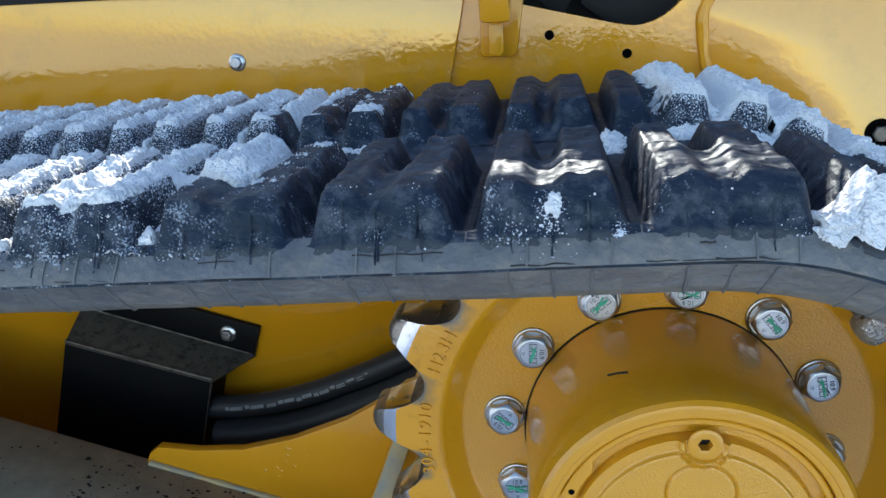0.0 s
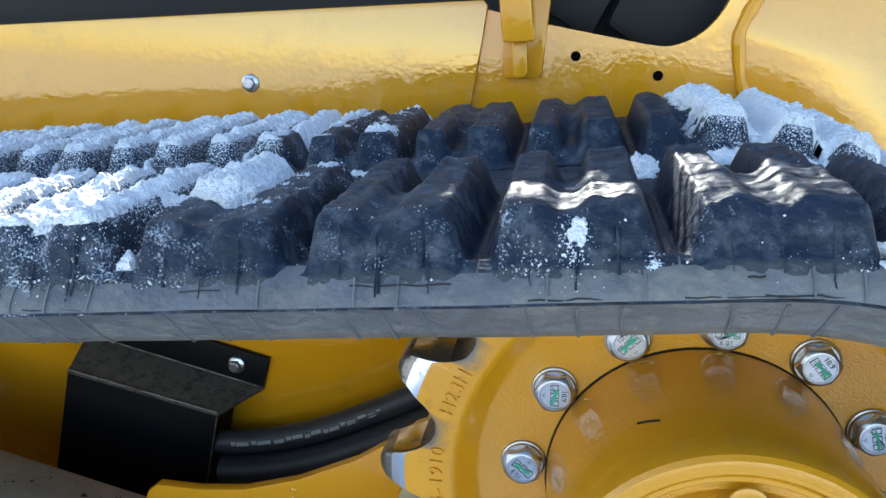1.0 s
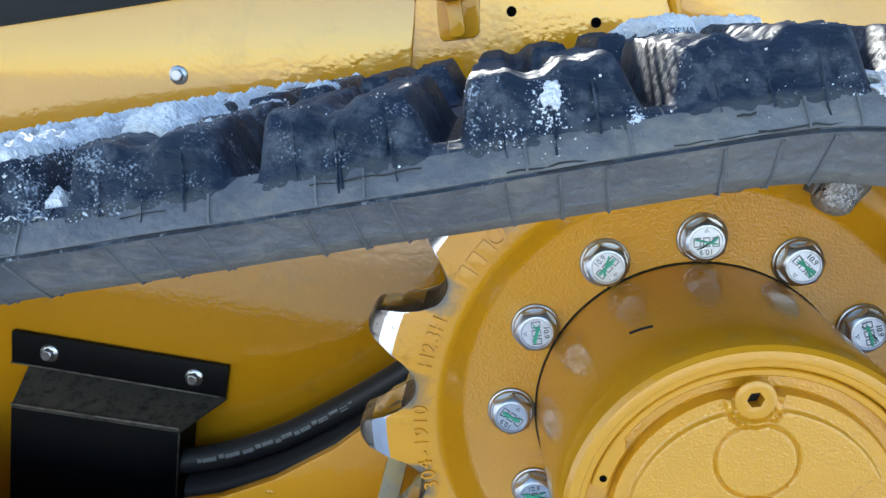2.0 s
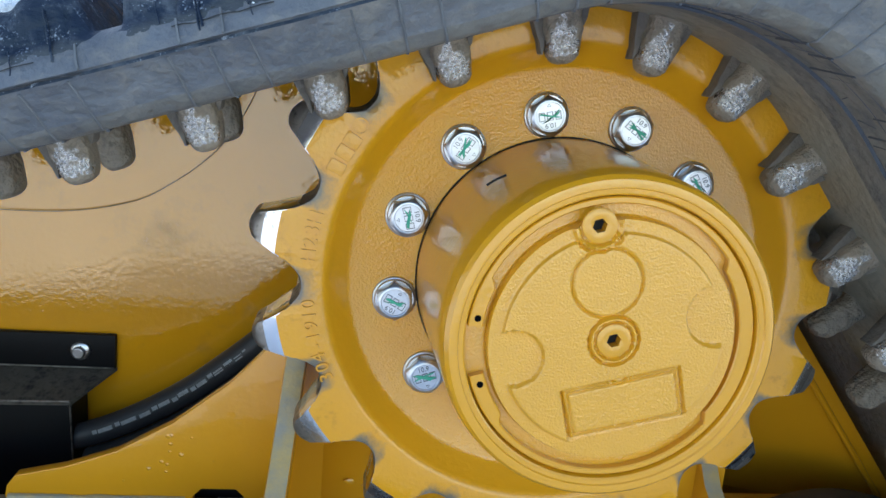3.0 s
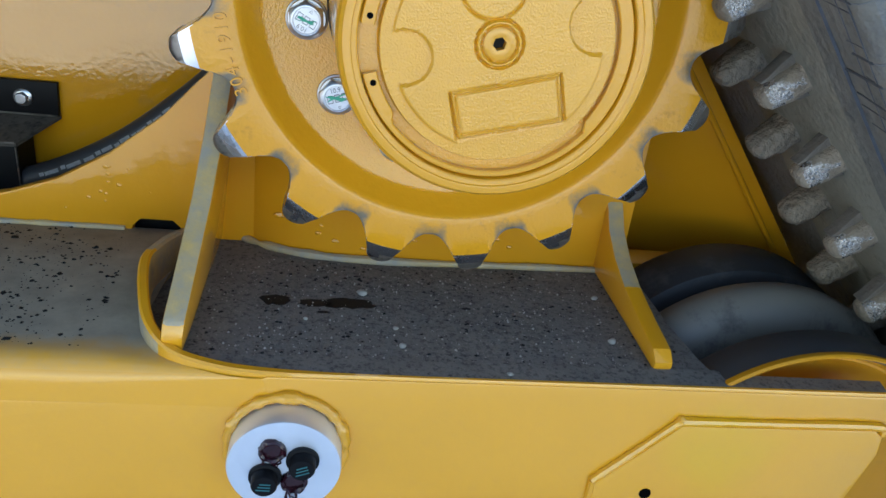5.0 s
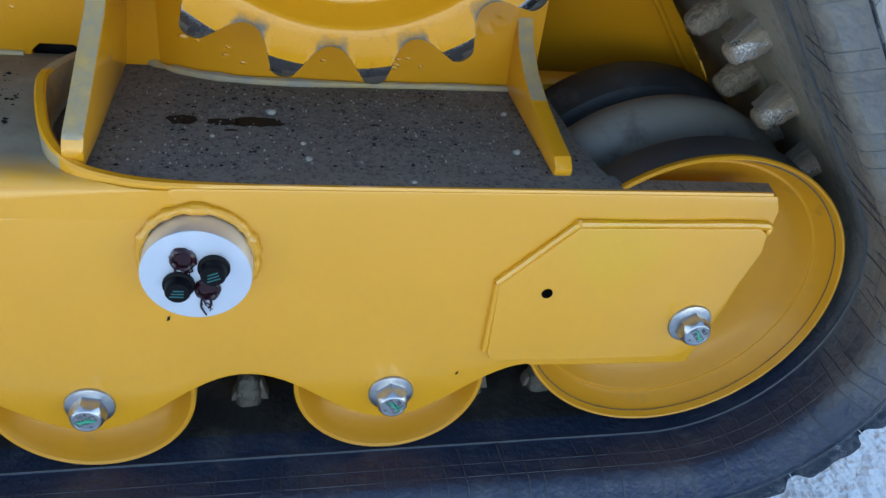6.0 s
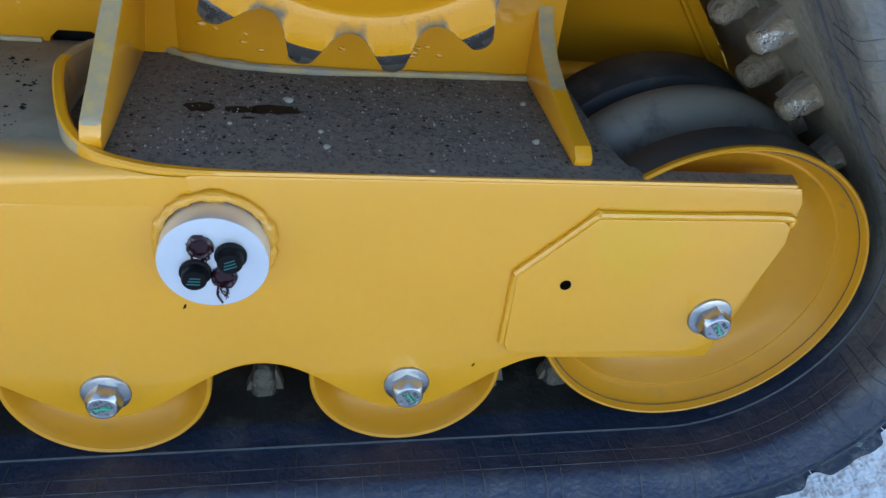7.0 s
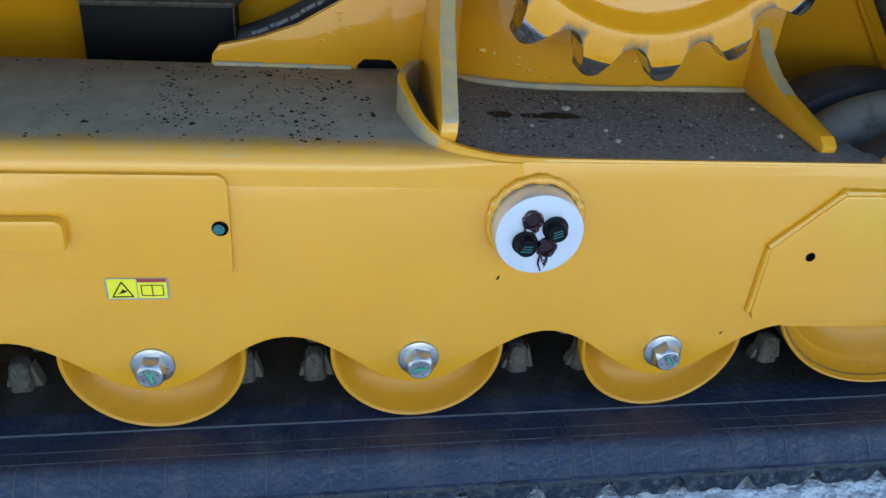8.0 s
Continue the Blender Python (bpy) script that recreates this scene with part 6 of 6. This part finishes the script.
for k in range(5000 + len(SPOTS)):
    s = rng.uniform(-0.8, 0.2)
    y = rng.choice([rng.uniform(-0.212, 0.24), rng.gauss(-0.182, 0.012)])
    if not -0.1920 < y < 0.245:
        continue
    w = left_cover(s, y) + 0.45 if s < -0.2 else 0.02
    if k >= 5000:
        s, y = SPOTS[k - 5000]
        y = max(y, -0.1920)
    elif rng.random() > w + 0.8 * noise.noise(Vector((s * 45, y * 45, 2))):
        continue
    r = rng.choice([0.0002, 0.0003, 0.0003, 0.0004, 0.0005, 0.0007]) * rng.uniform(0.7, 1.3)
    c = at(s, y, base_h(s, y) + r * 0.2)
    ring = [bm.verts.new(c + Vector((r * math.cos(t + k) * rng.uniform(0.6, 1.3), r * rng.uniform(-0.9, 0.9), r * math.sin(t + k) * rng.uniform(0.6, 1.3)))) for t in (0, 1.6, 3.1, 4.7)]
    tip, low = bm.verts.new(c + Vector((0, -r, r * 0.6))), bm.verts.new(c + Vector((0, r, -r * 0.6)))
    for i in range(4):
        bm.faces.new((ring[i], ring[(i + 1) % 4], tip))
        bm.faces.new((ring[(i + 1) % 4], ring[i], low))
tagged(part("snow_crumbs", bm, M_SNOW, smooth=False), "loose crumbs of snow and frost on the rubber", "snow", kind="stuff")

# ---------- grit on the tray ----------
rng = random.Random(11)
bm = bmesh.new()
for k in range(1700):
    x, y = rng.uniform(-0.19, 0.2), rng.uniform(-0.1, 0.10)
    r = rng.choice([0.0003, 0.0004, 0.0004, 0.0005, 0.0006, 0.0009, 0.0013]) * rng.uniform(0.7, 1.3)
    z = 0.2925 + r * 0.3
    c = [bm.verts.new((x + r * math.cos(t + k) * rng.uniform(0.7, 1.2), y + r * math.sin(t + k) * rng.uniform(0.7, 1.2), z - r * 0.5)) for t in (0, 1.6, 3.1, 4.7)]
    top = bm.verts.new((x, y, z + r * 0.6))
    for i in range(4):
        bm.faces.new((c[i], c[(i + 1) % 4], top))
tagged(part("grit", bm, M_STONE, smooth=False), "fine pale grit scattered on the frame top", "grit", kind="stuff")
bm = bmesh.new()
for k in range(9500):
    x, y = rng.uniform(-0.75, 0.24), rng.uniform(-0.085, 0.13)
    if -0.27 < x < -0.19 or (x < -0.5 and rng.random() < 0.8) or rng.random() > 0.5 - 1.1 * max(x, -0.2) + 1.3 * noise.noise(Vector((x * 22, y * 22, 5))):
        continue
    r = rng.choice([0.0004, 0.0005, 0.0005, 0.0006, 0.0007, 0.0009, 0.0012, 0.0021]) * rng.uniform(0.7, 1.3)
    if x < -0.27 and rng.random() < 0.07:
        r *= 1.8
    z = 0.2925 if x > -0.25 else 0.2985
    if y > 0.10 and x > -0.25:
        continue
    c = [bm.verts.new((x + r * math.cos(t + k) * rng.uniform(0.6, 1.6), y + r * math.sin(t + k) * rng.uniform(0.6, 1.2), z - 0.0002)) for t in (0, 1.6, 3.1, 4.7)]
    top = bm.verts.new((x, y, z + r * 0.5))
    for i in range(4):
        bm.faces.new((c[i], c[(i + 1) % 4], top))
tagged(part("mud_crumbs", bm, M_OILSHADE, smooth=False), "dark crumbs of mud and rubber on the frame top", "dirt", kind="stuff")
for x, y, r in ((-0.049, 0.031, 0.0042), (-0.0149, -0.0586, 0.003), (0.0733, -0.0956, 0.0026), (0.1807, -0.0365, 0.0034), (0.1873, 0.0449, 0.003), (-0.02, -0.03, 0.0022), (-0.10, -0.02, 0.002)):
    bm = bmesh.new()
    bmesh.ops.create_icosphere(bm, subdivisions=2, radius=r)
    for v in bm.verts:
        v.co = Vector((v.co.x * 1.2, v.co.y, v.co.z * 0.7)) * (1 + 0.35 * noise.noise(v.co * 300 + Vector((x * 99, 0, 0))))
    ob = part("stone", bm, M_STONE)
    ob.location = (x, y, 0.2925 + r * 0.45)
    tagged(ob, "small pale stone on the grimy frame top", "stone", "stones on the frame")
rng = random.Random(5)
for cx, cy, rx, ry in ((-0.128, 0.012, 0.014, 0.009), (-0.092, 0.010, 0.015, 0.007), (-0.062, 0.012, 0.024, 0.010), (-0.085, -0.006, 0.006, 0.002), (0.05, 0.012, 0.005, 0.002)):
    pts = [(cx + rx * math.cos(k / 18 * 2 * math.pi) * (1 + 0.45 * noise.noise(Vector((k * 0.9, cx * 90, 0)))), cy + ry * math.sin(k / 18 * 2 * math.pi) * (1 + 0.45 * noise.noise(Vector((k * 0.9, cx * 90, 7))))) for k in range(18)]
    part("oil_stain", plan_prism(pts, 0.2922, 0.2928), M_OILSHADE, frame_ob, "dark oily stain")
